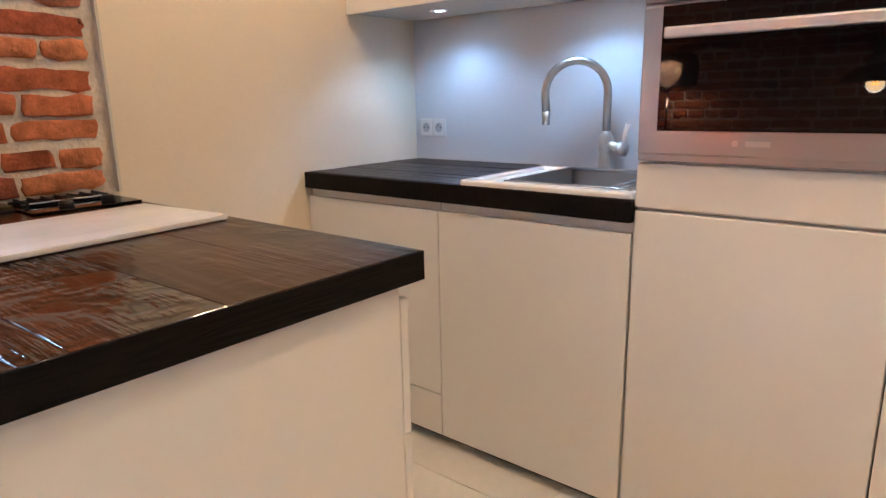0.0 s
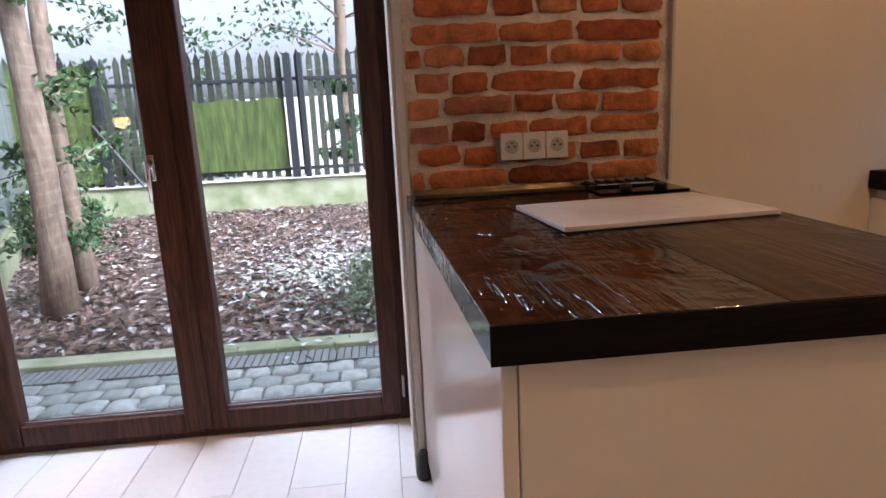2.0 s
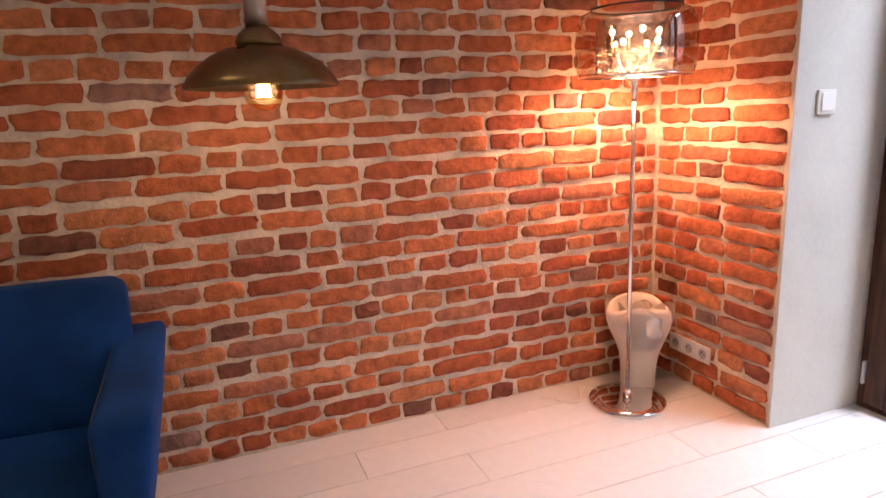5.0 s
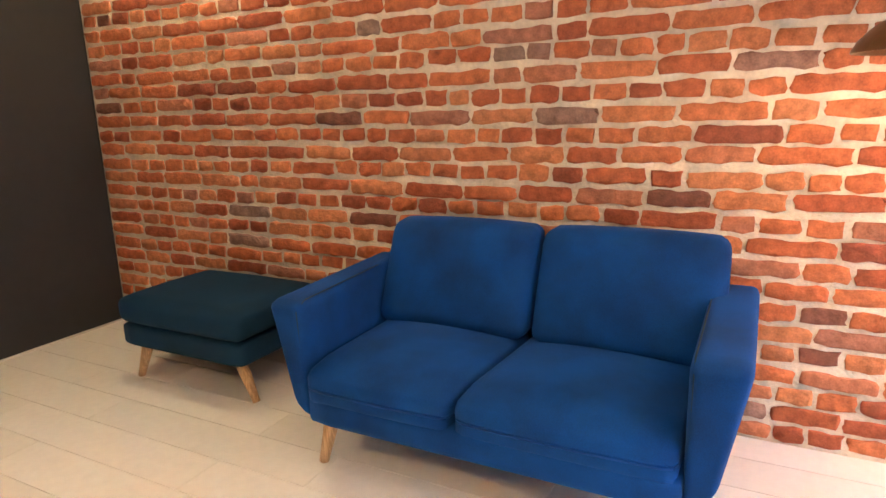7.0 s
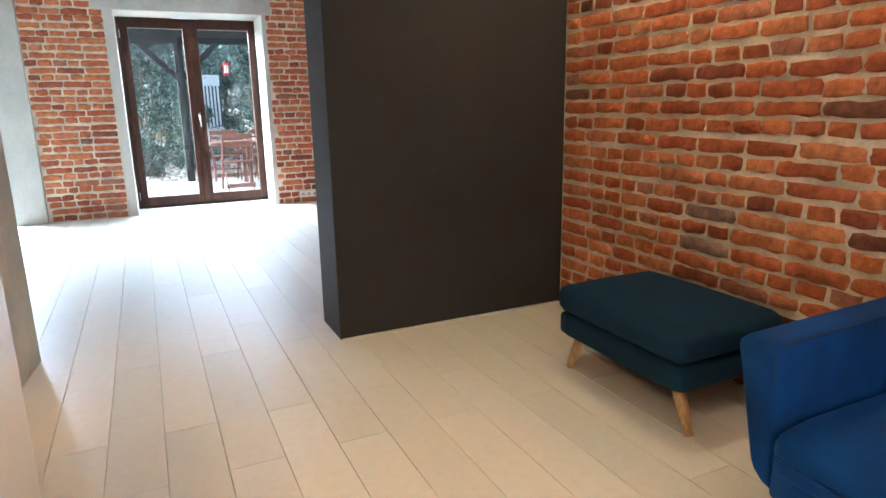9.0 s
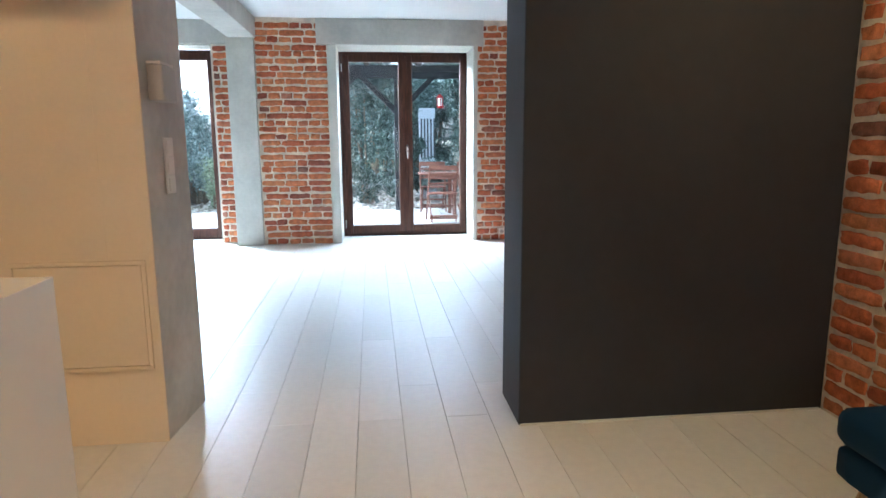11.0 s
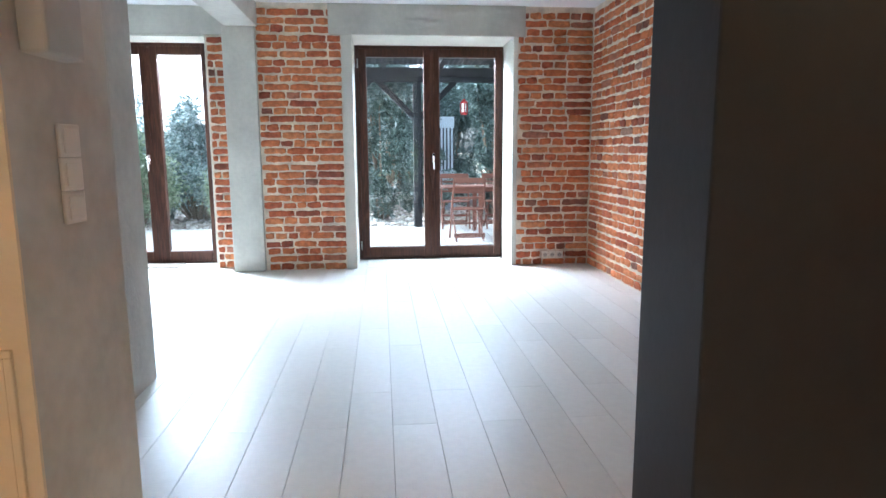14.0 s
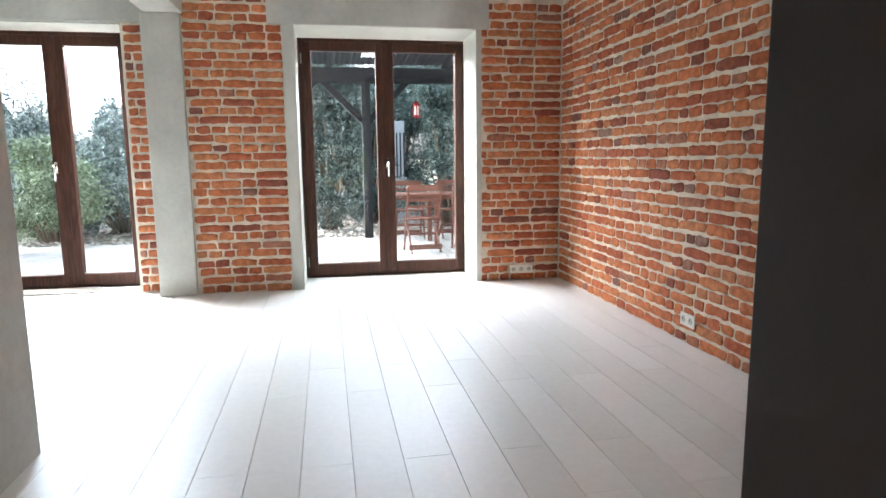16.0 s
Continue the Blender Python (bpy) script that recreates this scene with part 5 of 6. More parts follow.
slab("backdrop_street", -14.0, -16.9, -0.26, 12.0, -9.6, -0.235, M_STREET, "pale wet street beyond the garden fence", "road")
# side fence on the slant
side = thing("side_fence", (4.3, -6.8, -0.06), "grey-green board fence on a low concrete base", "fence")
ax, ay, bx2, by2 = 3.05, -4.1, 5.15, -8.85
L = math.hypot(bx2 - ax, by2 - ay)
ang = math.atan2(by2 - ay, bx2 - ax)
def slant(bmx):
    bmesh.ops.transform(bmx, matrix=Matrix.Translation((ax, ay, 0)) @ Matrix.Rotation(ang, 4, "Z"), verts=bmx.verts[:])
    return bmx
bm = bmesh.new()
box(bm, 0, -0.02, -0.26, L, 0.18, 0.28, 0.01)
part("base_wall", slant(bm), M_MOSSWALL, side, "low concrete base")
for i in range(int(L / 0.125)):
    bm = bmesh.new()
    box(bm, i * 0.125, 0.05, 0.24, i * 0.125 + 0.118, 0.075, 2.05, 0.003)
    part("board", slant(bm), M_GREYBOARD, side)
for z in (0.5, 1.75):
    bm = bmesh.new()
    box(bm, 0, 0.03, z, L, 0.05, z + 0.06, 0.002)
    part("rail", slant(bm), M_GREYBOARD, side)


def tree(name, x, y, z, r, height, seed, label, crown_z, crown_r, count, leaf=0.07):
    t = thing(name, (x, y, z), label, "tree")
    rg = random.Random(seed)
    pts = [(x + 0.03 * math.sin(i * 0.9 + seed), y + 0.03 * math.cos(i * 0.7), z - 0.02 + height * i / 9) for i in range(10)]
    bm = bmesh.new()
    tube(bm, pts, [r * (1.25 if i == 0 else 1 - 0.055 * i) for i in range(10)], 16)
    for v in bm.verts:
        v.co += Vector((noise.noise(v.co * 6), noise.noise(v.co * 6 + Vector((9, 0, 0))), 0)) * 0.012
    tr = part("trunk", bm, M_BARK, t, smooth=True)
    tips = []
    for i in range(16):
        k = rg.uniform(0.16, 1.0)
        p0 = Vector(pts[min(9, int(k * 9))])
        a = rg.uniform(0, 6.28)
        ln = crown_r * rg.uniform(0.3, 0.9) if p0.z > crown_z else rg.uniform(0.2, 0.5)
        p1 = p0 + Vector((math.cos(a), math.sin(a), rg.uniform(-0.1, 0.5))) * ln * 0.5
        p2 = p0 + Vector((math.cos(a + 0.2), math.sin(a + 0.2), rg.uniform(-0.3, 0.5))) * ln
        bm = bmesh.new()
        tube(bm, [p0, p1, p2], [r * 0.16, r * 0.1, r * 0.04], 6)
        part("limb", bm, M_BARK, t, smooth=True)
        tips += [(p1, ln * 0.25), (p2, ln * 0.4)]
    def spot(g):
        c, s = g.choice(tips)
        o = Vector((g.gauss(0, 1), g.gauss(0, 1), g.gauss(0, 0.6)))
        return c + o * s * 0.55 - Vector((0, 0, z * 0)), o.normalized() * 0.3
    me = leaves(M_LEAF, count, spot, leaf, seed + 40)
    for v in me.vertices:
        v.co -= Vector((x, y, z))
    cr = new("crown", me)
    cr.parent = t
    return t


tree("garden_tree", 2.63, -4.22, -0.07, 0.098, 4.6, 3, "slim bare-barked garden tree with sparse side shoots", 2.2, 1.6, 1500, 0.06)
tree("garden_tree", 2.76, -4.86, -0.07, 0.078, 4.4, 5, "slim garden tree with leafy side shoots", 2.1, 1.5, 1700, 0.06)
tree("street_tree", 1.0, -13.0, -0.25, 0.16, 6.0, 11, "half-bare tree beyond the picket fence", 2.3, 4.2, 2200, 0.13)
tree("street_tree", 4.6, -12.0, -0.25, 0.15, 5.6, 12, "half-bare tree beyond the picket fence", 2.3, 3.6, 2200, 0.13)


def bush(name, x, y, z, rx, ry, h, seed, label, count, mat, leaf):
    b = thing(name, (x, y, z), label, "bush")
    rg = random.Random(seed)
    clumps = []
    for i in range(26):
        a, k = rg.uniform(0, 6.28), rg.random() ** 0.6
        zz = rg.uniform(0.06, 1.0)
        w = (1 - 0.55 * zz ** 1.7) * k
        tipp = Vector((x + rx * w * math.cos(a), y + ry * w * math.sin(a), z + h * zz))
        bm = bmesh.new()
        root = Vector((x + rx * 0.12 * math.cos(a), y + ry * 0.12 * math.sin(a), z))
        midp = (root + tipp) / 2 + Vector((0, 0, 0.12 * h))
        tube(bm, [root, midp, tipp], [0.03, 0.018, 0.005], 6)
        part("branch", bm, M_BARK, b, smooth=True)
        clumps.append((tipp, 0.20 * max(rx, ry) * rg.uniform(0.7, 1.5)))
        clumps.append(((midp + tipp) / 2, 0.16 * max(rx, ry) * rg.uniform(0.7, 1.3)))
    def spot(g):
        c, s = g.choice(clumps)
        o = Vector((g.gauss(0, 1), g.gauss(0, 1), g.gauss(0, 0.9)))
        p = c + o * s * 0.62
        p.z = max(p.z, z + 0.02)
        return p, o.normalized() * 0.7 + Vector((0, 0, -0.15))
    me = leaves(mat, count, spot, leaf, seed + 90, wide=0.16 if mat != M_LEAF else 0.28)
    for v in me.vertices:
        v.co -= Vector((x, y, z))
    ob = new("foliage", me)
    ob.parent = b
    return b


bush("ground_shrub", 0.42, -3.75, -0.08, 0.28, 0.35, 0.36, 21, "low feathery green shrub beside the paving", 2600, M_FROST, 0.045)
bush("garden_shrub", 3.75, -6.6, -0.08, 0.7, 0.7, 0.8, 22, "loose green shrub behind the tree trunks", 1800, M_LEAF, 0.07)
for i, (hx, hw, hh) in enumerate(((5.4, 1.5, 2.4), (3.6, 0.9, 1.7))):
    bush("street_hedge", hx, -10.9, -0.25, hw, 0.8, hh, 30 + i, "dense green hedge behind the picket fence", 5000, M_LEAF, 0.10)
# terrace side
deck = slab("terrace_deck", -4.0, 8.82, -0.26, 4.2, 12.75, -0.17, M_GROUND, "silvered timber deck boards of the terrace", "deck")
slab("terrace_gravel", -9, 12.75, -0.26, 9, 26, -0.20, M_GRAVEL, "pale gravel path strewn with leaves", "gravel")
def on_gravel(rg):
    return Vector((rg.uniform(-5, 5), 12.8 + 8 * rg.random() ** 1.5, -0.19 + rg.random() * 0.02)), Vector((0, 0, 0))
ob = new("gravel_stones", leaves(piece_material("pale_stones", [(0, (0.18, 0.15, 0.12)), (0.5, (0.45, 0.42, 0.38)), (1, (0.70, 0.68, 0.65))], "island"), 11000, on_gravel, 0.11, 77, True))
tagged(ob, "pale stones and dry leaves on the gravel", "stones", "", "stuff")
slab("trim_sill_north", -2.28, 8.745, -0.17, 1.83, 8.82, -0.004, M_LINTEL, "pale stone sill outside the terrace doors", "sill")

per = thing("pergola", (1.5, 11, -0.17), "dark stained timber pergola over the terrace", "pergola")
for px in (-0.25, 1.13, 3.3):
    boxpart("post", per, M_PERGOLA, px - 0.065, 12.58, -0.17, px + 0.065, 12.71, 2.20, 0.006)
boxpart("front_beam", per, M_PERGOLA, -0.35, 12.57, 2.20, 3.45, 12.72, 2.42, 0.006)
boxpart("wall_plate", per, M_PERGOLA, -0.35, 8.83, 2.42, 3.45, 8.895, 2.60, 0.006)
for px in (-0.25, 1.13, 3.3):
    for sg in (-1, 1):
        if (px < 0 and sg < 0) or (px > 3 and sg > 0):
            continue
        bm = bmesh.new()
        vs = box(bm, -0.045, -0.055, -0.02, 0.045, 0.055, 0.86, 0.004)
        bmesh.ops.transform(bm, matrix=pose(px + sg * 0.03, 12.645, 1.62, 0, sg * 45, 0), verts=bm.verts[:])
        part("brace", bm, M_PERGOLA, per)
for i in range(5):
    xx = -0.3 + i * 0.9
    bm = bmesh.new()
    vs = box(bm, xx - 0.04, 8.9, 0.0, xx + 0.04, 13.0, 0.13, 0.004)
    for v in bm.verts:
        v.co.z += 2.52 - (v.co.y - 8.9) * 0.035
    part("rafter", bm, M_PERGOLA, per)
def roof_piece(nm, xa, xb, ya, yb, mat):
    bm = bmesh.new()
    n = max(4, int((xb - xa) / 0.04))
    rows = []
    for yy in (ya, yb):
        rows.append([bm.verts.new((xa + (xb - xa) * i / n, yy, 2.66 - (yy - 8.9) * 0.035 + (0.012 if i % 2 else 0))) for i in range(n + 1)])
    for i in range(n):
        bm.faces.new((rows[0][i], rows[0][i + 1], rows[1][i + 1], rows[1][i]))
    bmesh.ops.solidify(bm, geom=bm.faces[:], thickness=0.006)
    return part(nm, bm, mat, per)
roof_piece("roof_sheet", -0.4, 1.06, 8.9, 13.0, M_ROOFSHEET)
roof_piece("roof_sheet", 1.56, 3.5, 8.9, 13.0, M_ROOFSHEET)
roof_piece("roof_sheet", 1.06, 1.56, 8.9, 12.1, M_ROOFSHEET)
roof_piece("roof_sheet", 1.06, 1.56, 12.42, 13.0, M_ROOFSHEET)
roof_piece("roof_panel", 1.06, 1.56, 12.1, 12.42, M_ACRYLIC)

lan = thing("hanging_lantern", (1.84, 12.2, 1.66), "small red hanging lantern on a wire", "lantern")
bm = bmesh.new()
lathe(bm, [(0.045, 1.66), (0.055, 1.675), (0.04, 1.69), (0.04, 1.70)], 1.84, 12.2, 16)
lathe(bm, [(0.04, 1.83), (0.06, 1.845), (0.03, 1.88), (0.012, 1.90)], 1.84, 12.2, 16)
for a in range(4):
    tube(bm, [(1.84 + 0.05 * math.cos(a * 1.571), 12.2 + 0.05 * math.sin(a * 1.571), 1.67), (1.84 + 0.05 * math.cos(a * 1.571), 12.2 + 0.05 * math.sin(a * 1.571), 1.85)], 0.007, 6)
part("frame", bm, M_REDPAINT, lan, smooth=True)
bm = bmesh.new()
capped(bm, [(0.036, 1.70), (0.036, 1.83)], 1.84, 12.2, 16)
part("chimney", bm, M_SINK, lan, "pale frosted glass")
bm = bmesh.new()
tube(bm, [(1.84, 12.2, 1.90), (1.84, 12.2, 2.52)], 0.003, 6)
part("wire", bm, M_DARKSTEEL, lan)

DZ = -0.142
tb = thing("garden_table", (2.15, 11.65, DZ), "red-brown slatted hardwood garden table", "table")
for i in range(9):
    y = 11.30 + i * 0.085
    boxpart("slat", tb, M_REDWOOD, 1.42, y, DZ + 0.70, 2.95, y + 0.075, DZ + 0.722, 0.003)
boxpart("apron", tb, M_REDWOOD, 1.50, 11.33, DZ + 0.665, 2.87, 11.355, DZ + 0.70, 0.003)
boxpart("apron", tb, M_REDWOOD, 1.50, 12.0, DZ + 0.665, 2.87, 12.025, DZ + 0.70, 0.003)
for x in (1.98, 2.83):
    for y in (11.36, 11.96):
        boxpart("leg", tb, M_REDWOOD, x - 0.03, y, DZ, x + 0.03, y + 0.05, DZ + 0.70, 0.004)


def garden_chair(x, y, turn, label):
    c = thing("folding_chair", (0, 0, 0), label, "chair", "folding chairs round the garden table")
    w = 0.22
    for s in (-1, 1):
        bm = bmesh.new()
        tube(bm, [(s * w, 0.17, 0.0), (s * w, -0.20, 0.86)], 0.014, 8)
        part("back_leg", bm, M_REDWOOD, c)
        bm = bmesh.new()
        tube(bm, [(s * (w - 0.03), -0.22, 0.0), (s * (w - 0.03), 0.16, 0.44)], 0.014, 8)
        part("front_leg", bm, M_REDWOOD, c)
    for i in range(5):
        y0 = -0.16 + i * 0.068
        boxpart("seat_slat", c, M_REDWOOD, -w, y0, 0.43, w, y0 + 0.055, 0.447, 0.003)
    for i, z in enumerate((0.58, 0.66, 0.73, 0.80)):
        yy = -0.20 + (0.86 - z) * 0.43
        boxpart("back_slat", c, M_REDWOOD, -w, yy - 0.012, z, w, yy + 0.006, z + (0.03 if i < 3 else 0.075), 0.003)
    boxpart("stretcher", c, M_REDWOOD, -w, -0.19, 0.045, w, -0.165, 0.11, 0.003)
    boxpart("stretcher", c, M_REDWOOD, -w, 0.085, 0.20, w, 0.105, 0.235, 0.003)
    c.matrix_world = pose(x, y, DZ, 0, 0, turn)
    return c


ch = garden_chair(1.73, 11.02, 4, "red-brown folding garden chair drawn up to the table")
copy_thing(ch, pose(1.72, 12.35, DZ, 0, 0, 178))
copy_thing(ch, pose(2.42, 12.33, DZ, 0, 0, 184))
copy_thing(ch, pose(2.35, 10.98, DZ, 0, 0, -8))

for i, (bx3, by3, rx, ry, h) in enumerate(((0.55, 14.3, 0.75, 0.7, 3.1), (-0.35, 17.2, 1.5, 1.0, 3.6), (2.75, 14.2, 0.85, 0.8, 3.4), (1.75, 17.5, 0.8, 0.8, 3.3), (4.6, 14.6, 1.4, 1.0, 3.6),
                                           (-3.0, 14.8, 1.05, 0.9, 2.25), (-4.6, 12.6, 1.0, 0.9, 3.3), (-5.6, 16.2, 1.8, 1.0, 3.0), (3.4, 17.6, 1.6, 1.0, 3.8), (-1.7, 19.5, 1.8, 1.0, 3.0), (0.9, 19.5, 2.0, 1.2, 4.2), (1.35, 15.2, 0.6, 0.6, 2.7), (2.2, 19.0, 1.6, 1.0, 4.4))):
    # bushes clear of the pergola take the copy with daylight in its colour
    bush("conifer_bush", bx3, by3, -0.22, rx, ry, h, 50 + i, "grey-green conifer bush beyond the terrace", 24000, M_LITCONIFER if bx3 < -1.5 else M_CONIFER, 0.10)
M_PALELEAF = piece_material("pale_feathery_foliage", [(0, (0.08, 0.12, 0.07)), (0.5, (0.20, 0.27, 0.16)), (1, (0.42, 0.48, 0.36))], "island", rough=0.65)
bush("feathery_shrub", -3.75, 13.6, -0.22, 0.85, 0.7, 1.7, 71, "pale green feathery shrub at the edge of the terrace", 16000, M_PALELEAF, 0.085)
bush("feathery_shrub", -2.35, 13.7, -0.22, 0.45, 0.4, 1.0, 72, "small frosted shrub at the edge of the terrace", 4000, M_PALELEAF, 0.07)
gate = thing("metal_fence", (2.0, 16, -0.2), "pale metal bar fence panel behind the bushes", "fence")
boxpart("plinth", gate, M_FENCEWHITE, 1.78, 16.0, -0.2, 2.16, 16.1, 0.68, 0.005)
for i in range(5):
    x = 1.80 + i * 0.075
    boxpart("bar", gate, M_DARKSTEEL, x, 16.02, 0.68, x + 0.03, 16.05, 1.60, 0.002)
boxpart("back_panel", gate, M_FENCEWHITE, 1.78, 16.3, -0.2, 2.16, 16.35, 1.85, 0.005)

# ---- floor planks ----
PW, PL, PX0 = 0.182, 1.06, 0.018
M_PLANK = piece_material("whitewashed_plank", PALE, "object", rough=0.40, speckle=0.035, bump=0.04, bump_at=60)
M_PLANKS = piece_material("whitewashed_plank_joined", PALE, "island", rough=0.40, speckle=0.035, bump=0.04, bump_at=60)
for mm in (M_PLANK, M_PLANKS):
    mm.node_tree.nodes["Principled BSDF"].inputs["Specular IOR Level"].default_value = 0.5


def plank_mesh(w, l, mat):
    bm = bmesh.new()
    box(bm, -w / 2, -l / 2, -0.007, w / 2, l / 2, 0.0)
    for v in bm.verts:
        if v.co.z > -0.001:
            v.co.x *= 1 - 0.0016 / w
            v.co.y *= 1 - 0.0008 / l
    return finish("plank", bm, mat, False)


whole = plank_mesh(PW - 0.0014, PL - 0.0009, M_PLANK)
jv, jf = [], []
BLOCKS = [(-0.318, 3.90), (1.21, 3.81)]


def plank(x0, x1, y0, y1):
    near = -0.55 < (x0 + x1) / 2 < 2.2 and 1.2 < (y0 + y1) / 2 < 7.5
    cx, cy = (x0 + x1) / 2, (y0 + y1) / 2
    if near and plank.made < 300:
        plank.made += 1
        ob = new("plank", whole if abs(x1 - x0 - PW) < 1e-4 and abs(y1 - y0 - PL) < 1e-4 else plank_mesh(x1 - x0 - 0.0014, y1 - y0 - 0.0009, M_PLANK))
        ob.location = (cx, cy, 0)
        ob.parent = floor
        return
    i = len(jv)
    a, b = (x1 - x0) / 2 - 0.0007, (y1 - y0) / 2 - 0.0007
    for z, k in ((-0.007, 0), (0.0, 0.0008)):
        jv.extend([(cx - a + k, cy - b + k, z), (cx + a - k, cy - b + k, z), (cx + a - k, cy + b - k, z), (cx - a + k, cy + b - k, z)])
    jf.extend([(i + 4, i + 5, i + 6, i + 7)] + [(i + k, i + (k + 1) % 4, i + 4 + (k + 1) % 4, i + 4 + k) for k in range(4)])


plank.made = 0
for c in range(-20, 15):
    x0, x1 = PX0 + c * PW, min(PX0 + (c + 1) * PW, EAST - 0.002)
    if x1 - x0 < 0.02:
        continue
    y = -2.06 + ((5.02 if c % 2 == 0 else 4.665) + 2.06) % PL - PL
    while y < 8.66:
        y0, y1 = max(y, -2.106), min(y + PL, 8.66)
        if y1 - y0 > 0.02:
            plank(x0, x1, y0, y1)
        y += PL
me = bpy.data.meshes.new("planks")
me.from_pydata(jv, [], jf)
me.materials.append(M_PLANKS)
ob = new("planks", me)
ob.parent = floor
ob["kind"] = "stuff"

# ---- bricks ----
COURSE = 0.0713


def brick_shape(l, h, seed):
    """A worn brick face: a flat worn face with broken edges, 11 mm proud of the joint."""
    rg = random.Random(seed)
    nx, nz = (7, 4) if l > 0.17 else (4, 4)
    vs, fs = [], []
    for j in range(nz):
        for i in range(nx):
            u, w = i / (nx - 1) * 2 - 1, j / (nz - 1) * 2 - 1
            rim = i in (0, nx - 1) or j in (0, nz - 1)
            corner = i in (0, nx - 1) and j in (0, nz - 1)
            uu = max(-1, min(1, u * (1.0 if rim else (1.35 if nx > 4 else 2.45))))
            ww = max(-1, min(1, w * (1.0 if rim else 2.35)))
            x = uu * l / 2 * (0.97 if corner else 1) + rg.uniform(-0.0075, 0.0035)
            z = ww * h / 2 * (0.90 if corner else 1) + rg.uniform(-0.0055, 0.0035) * (1.7 if rg.random() < 0.15 else 1)
            d = 0.0088 + rg.uniform(-0.004, 0.0015) if rim else 0.0110 + rg.uniform(-0.0022, 0.0022)
            if not rim and rg.random() < 0.06:
                d -= 0.006
            vs.append((x, d, z))
    for j in range(nz - 1):
        for i in range(nx - 1):
            a = j * nx + i
            fs.append((a, a + 1, a + nx + 1, a + nx))
    ring = list(range(nx)) + [j * nx + nx - 1 for j in range(1, nz)] + [(nz - 1) * nx + i for i in range(nx - 2, -1, -1)] + [j * nx for j in range(nz - 2, 0, -1)]
    base = len(vs)
    for k in ring:
        vs.append((vs[k][0] * 1.01, -0.006, vs[k][2] * 1.02))
    for k in range(len(ring)):
        k2 = (k + 1) % len(ring)
        fs.append((ring[k], base + k, base + k2, ring[k2]))
    return vs, fs


SHAPES = {}
for kind, l0 in (("s", 0.232), ("h", 0.112)):
    SHAPES[kind] = [brick_shape(l0, 0.0548, 100 + i + (50 if kind == "h" else 0)) for i in range(14)]


def shape_mesh(shape):
    me = bpy.data.meshes.new("brick")
    me.from_pydata(shape[0], [], [tuple(reversed(f)) for f in shape[1]])
    me.materials.append(M_BRICK)
    fronts = len(me.polygons) - (2 * ((7 if len(shape[0]) > 36 else 4) + 4) - 4)
    me.polygons.foreach_set("use_smooth", [i < fronts for i in range(len(me.polygons))])
    return me


MESHES = {k: [shape_mesh(s) for s in v] for k, v in SHAPES.items()}


def lay_bricks(wall, start, along, normal, length, z0, z1, seed, near, holes=(), shift=0):
    """Alternating courses of stretchers and headers on the face that starts at start and runs along; near(s, z) picks the pieces that are objects."""
    rg = random.Random(seed)
    a, nn, st = Vector(along), Vector(normal), Vector(start)
    rot = face_turn(nn)
    made = 0
    vs, fs = [], []
    rows = int((z1 - z0) / COURSE)
    for r in range(rows):
        z = z0 + (r + 0.5) * COURSE
        s = 0.004
        ramble = rg.uniform(0, 6.28)
        while s < length - 0.03:
            long_row = (r + shift) % 2 == 1
            kind = ("s" if rg.random() < 0.86 else "h") if long_row else ("h" if rg.random() < 0.90 else "s")
            if s < 0.01 and not long_row and rg.random() < 0.5:
                kind = "s"
            l = (0.232 if kind == "s" else 0.112) * (rg.uniform(0.86, 1.12) if rg.random() < 0.9 else rg.uniform(0.7, 0.85))
            if s + l > length - 0.004:
                l = length - 0.004 - s
                kind = "h" if l < 0.16 else "s"
            if l < 0.035:
                break
            c = s + l / 2
            s += l + rg.uniform(0.010, 0.018)
            if any(h0 < c + l / 2 and c - l / 2 < h1 and k0 < z + 0.03 and z - 0.03 < k1 for h0, h1, k0, k1 in holes):
                continue
            i = rg.randrange(14)
            sx = l / (0.232 if kind == "s" else 0.112)
            sc = (sx, rg.uniform(0.4, 0.95), rg.uniform(0.90, 1.05))
            zz = z + 0.004 * math.sin(c * 2.1 + ramble) + rg.uniform(-0.003, 0.003)
            tilt = Matrix.Rotation(rg.gauss(0, 0.011), 4, "Y")
            m = Matrix.Translation(st + a * c + Vector((0, 0, zz))) @ rot @ tilt @ Matrix.Diagonal((*sc, 1))
            if near(c, z) and made < 300:
                made += 1
                ob = new("brick", MESHES[kind][i])
                ob.matrix_basis = m
                ob.parent = wall
            else:
                sv, sf = SHAPES[kind][i]
                o = len(vs)
                vs += [tuple(m @ Vector(p)) for p in sv]
                fs += [tuple(k + o for k in reversed(f)) for f in sf]
    if vs:
        me = bpy.data.meshes.new("bricks")
        me.from_pydata(vs, [], fs)
        me.materials.append(M_BRICKS)
        me.polygons.foreach_set("use_smooth", [abs(p.normal.dot(nn)) > 0.6 for p in me.polygons])
        ob = new("bricks", me)
        ob.parent = wall
        ob["kind"] = "stuff"


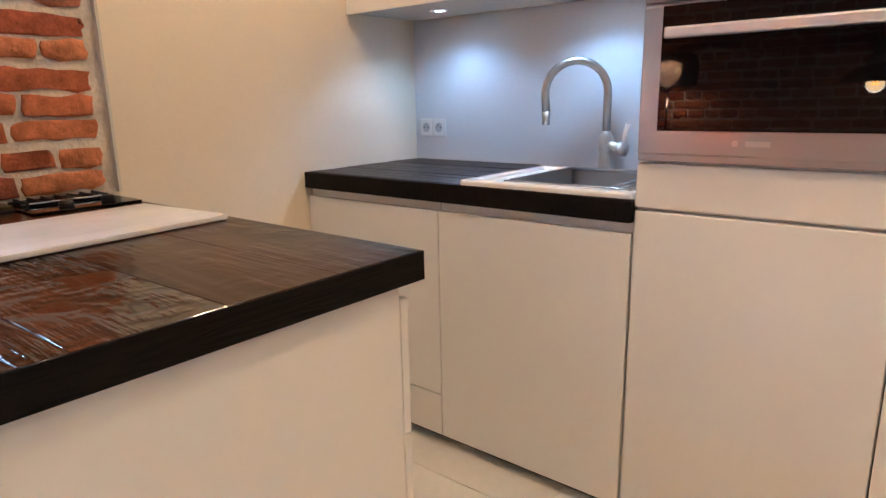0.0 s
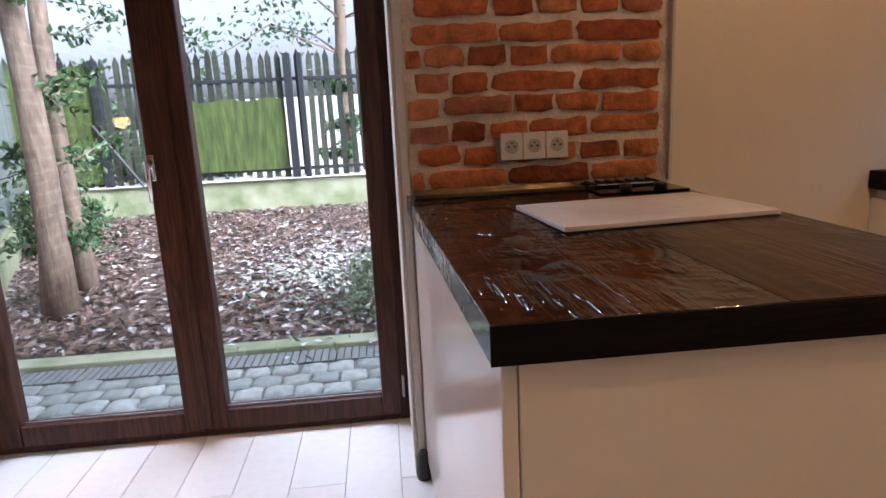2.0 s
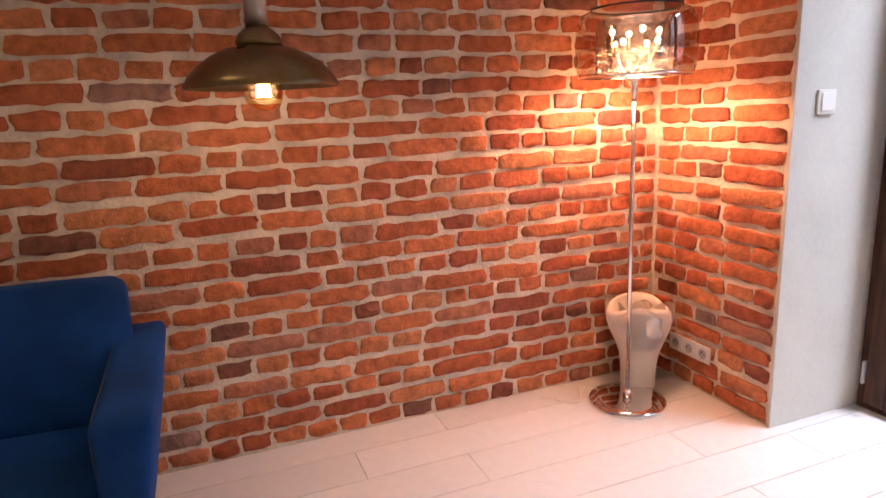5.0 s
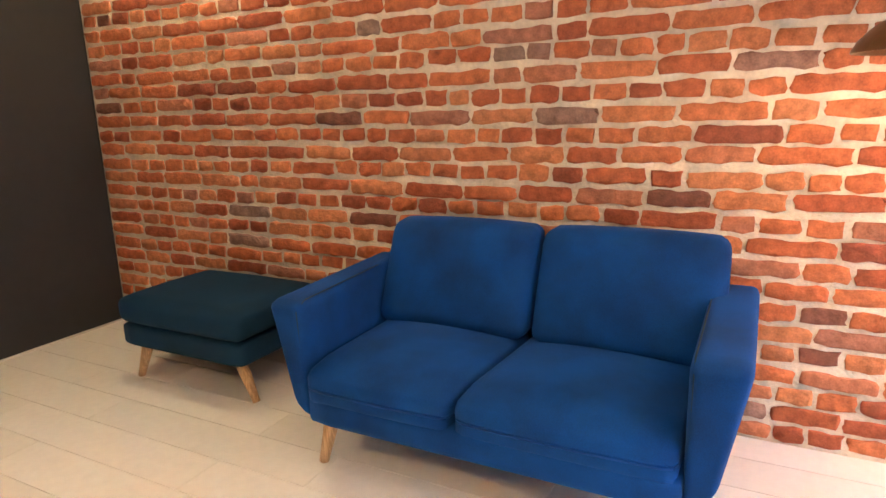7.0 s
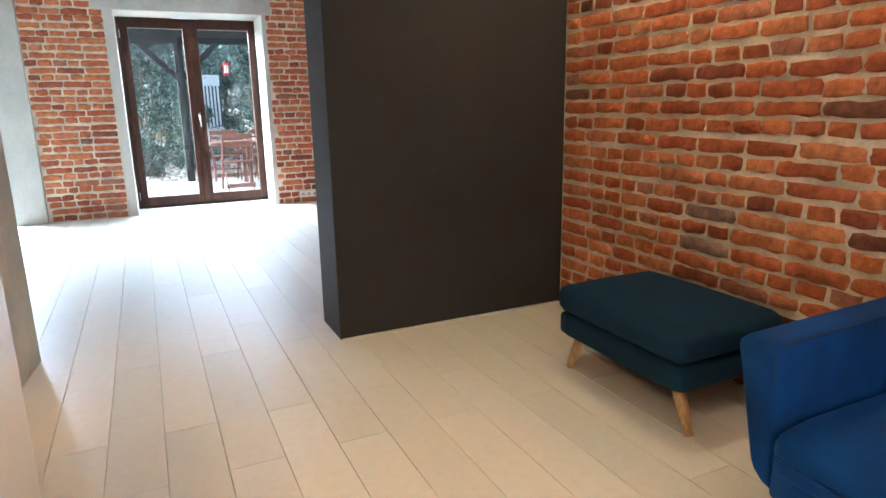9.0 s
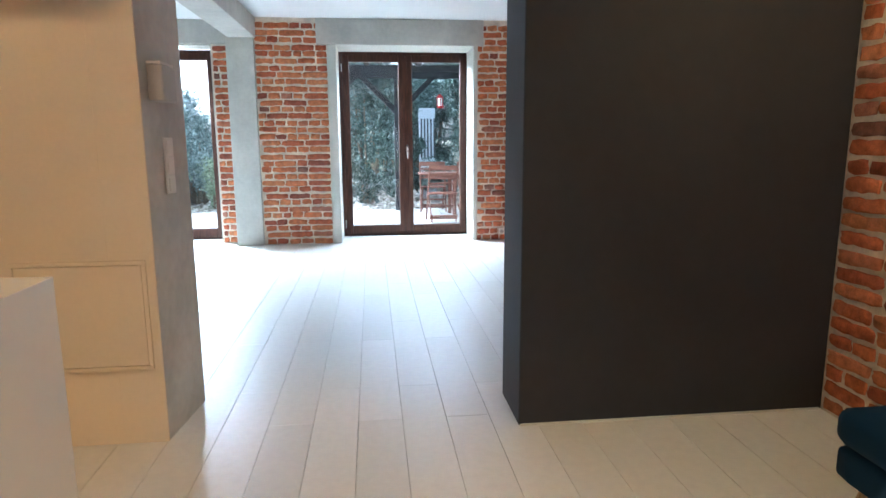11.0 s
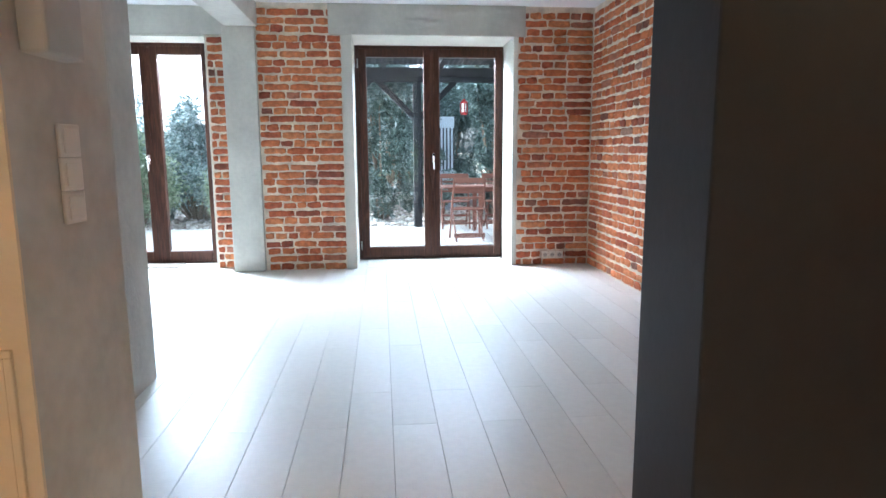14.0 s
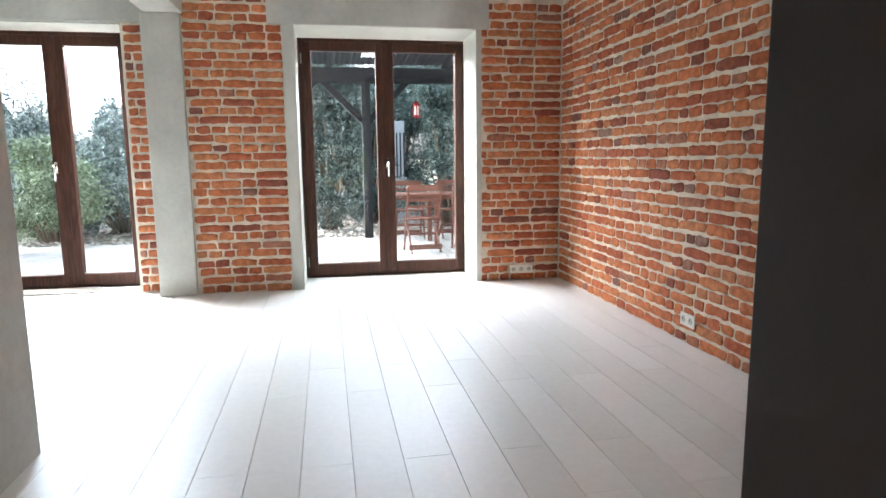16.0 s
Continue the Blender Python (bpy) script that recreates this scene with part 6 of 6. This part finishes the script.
lay_bricks(wall_east_living, (EAST, 3.483, 0.0), (0, -1, 0), (-1, 0, 0), 3.483 - SOUTH_E - 0.012, 0.0, CEIL, 1, lambda s, z: 2.0 < s < 4.6 and 0.25 < z < 1.75)
lay_bricks(wall_east_far, (EAST, NORTH - 0.01, 0.0), (0, -1, 0), (-1, 0, 0), NORTH - 3.82, 0.0, CEIL, 2, lambda s, z: s < 2.4 and z < 1.6)
lay_bricks(wall_south_corner, (1.91, SOUTH_E, 0.0), (1, 0, 0), (0, 1, 0), EAST - 1.91 - 0.012, 0.0, CEIL, 3, lambda s, z: True)
lay_bricks(wall_south_kitchen, (-0.485, SOUTH_K, 0.93), (1, 0, 0), (0, 1, 0), 0.293 + 0.485, 0.0, CEIL - 0.93, 4, lambda s, z: True, shift=1)
lay_bricks(wall_north_right, (EAST - 0.012, NORTH, 0.0), (-1, 0, 0), (0, -1, 0), EAST - 1.815 - 0.014, 0.0, CEIL, 5, lambda s, z: True)
lay_bricks(wall_north_left, (0.196, NORTH, 0.0), (-1, 0, 0), (0, -1, 0), 0.196 + 0.548, 0.0, CEIL, 6, lambda s, z: True)
lay_bricks(wall_north_strip, (-0.838, NORTH_L, 0.0), (-1, 0, 0), (0, -1, 0), 0.185, 0.0, 2.15, 7, lambda s, z: True)

# ---- paving setts ----
settm = []
for i in range(6):
    bm = bmesh.new()
    cushion(bm, -0.066, -0.060, -0.05, 0.066, 0.060, 0.012, 0.020, (0, 0, 0.006), 2)
    for v in bm.verts:
        v.co += Vector((random.uniform(-1, 1), random.uniform(-1, 1), random.uniform(-1, 1))) * 0.004
    settm.append(finish("sett", bm, M_SETT, True))
rg = random.Random(12)
for j in range(5):
    for i in range(34):
        ob = new("sett", settm[rg.randrange(6)])
        ob.location = (-0.9 + i * 0.141 + (0.07 if j % 2 else 0) + rg.uniform(-0.005, 0.005), -2.37 - j * 0.130 + rg.uniform(-0.005, 0.005), -0.075 + rg.uniform(-0.004, 0.004))
        ob.rotation_euler = (0, 0, rg.gauss(0, 0.03))
        ob.parent = pav

# ---- terrace boards ----
deckm = {}
for yl in (1.96,):
    bm = bmesh.new()
    box(bm, -0.068, -yl / 2 + 0.002, 0, 0.068, yl / 2 - 0.002, 0.026, 0.003, 1)
    deckm[yl] = finish("deck_board", bm, M_DECK, False)
for i in range(57):
    for j in range(2):
        ob = new("deck_board", deckm[1.96])
        ob.location = (-3.92 + i * 0.142, 8.825 + 0.98 + j * 1.962, -0.168)
        ob.parent = deck
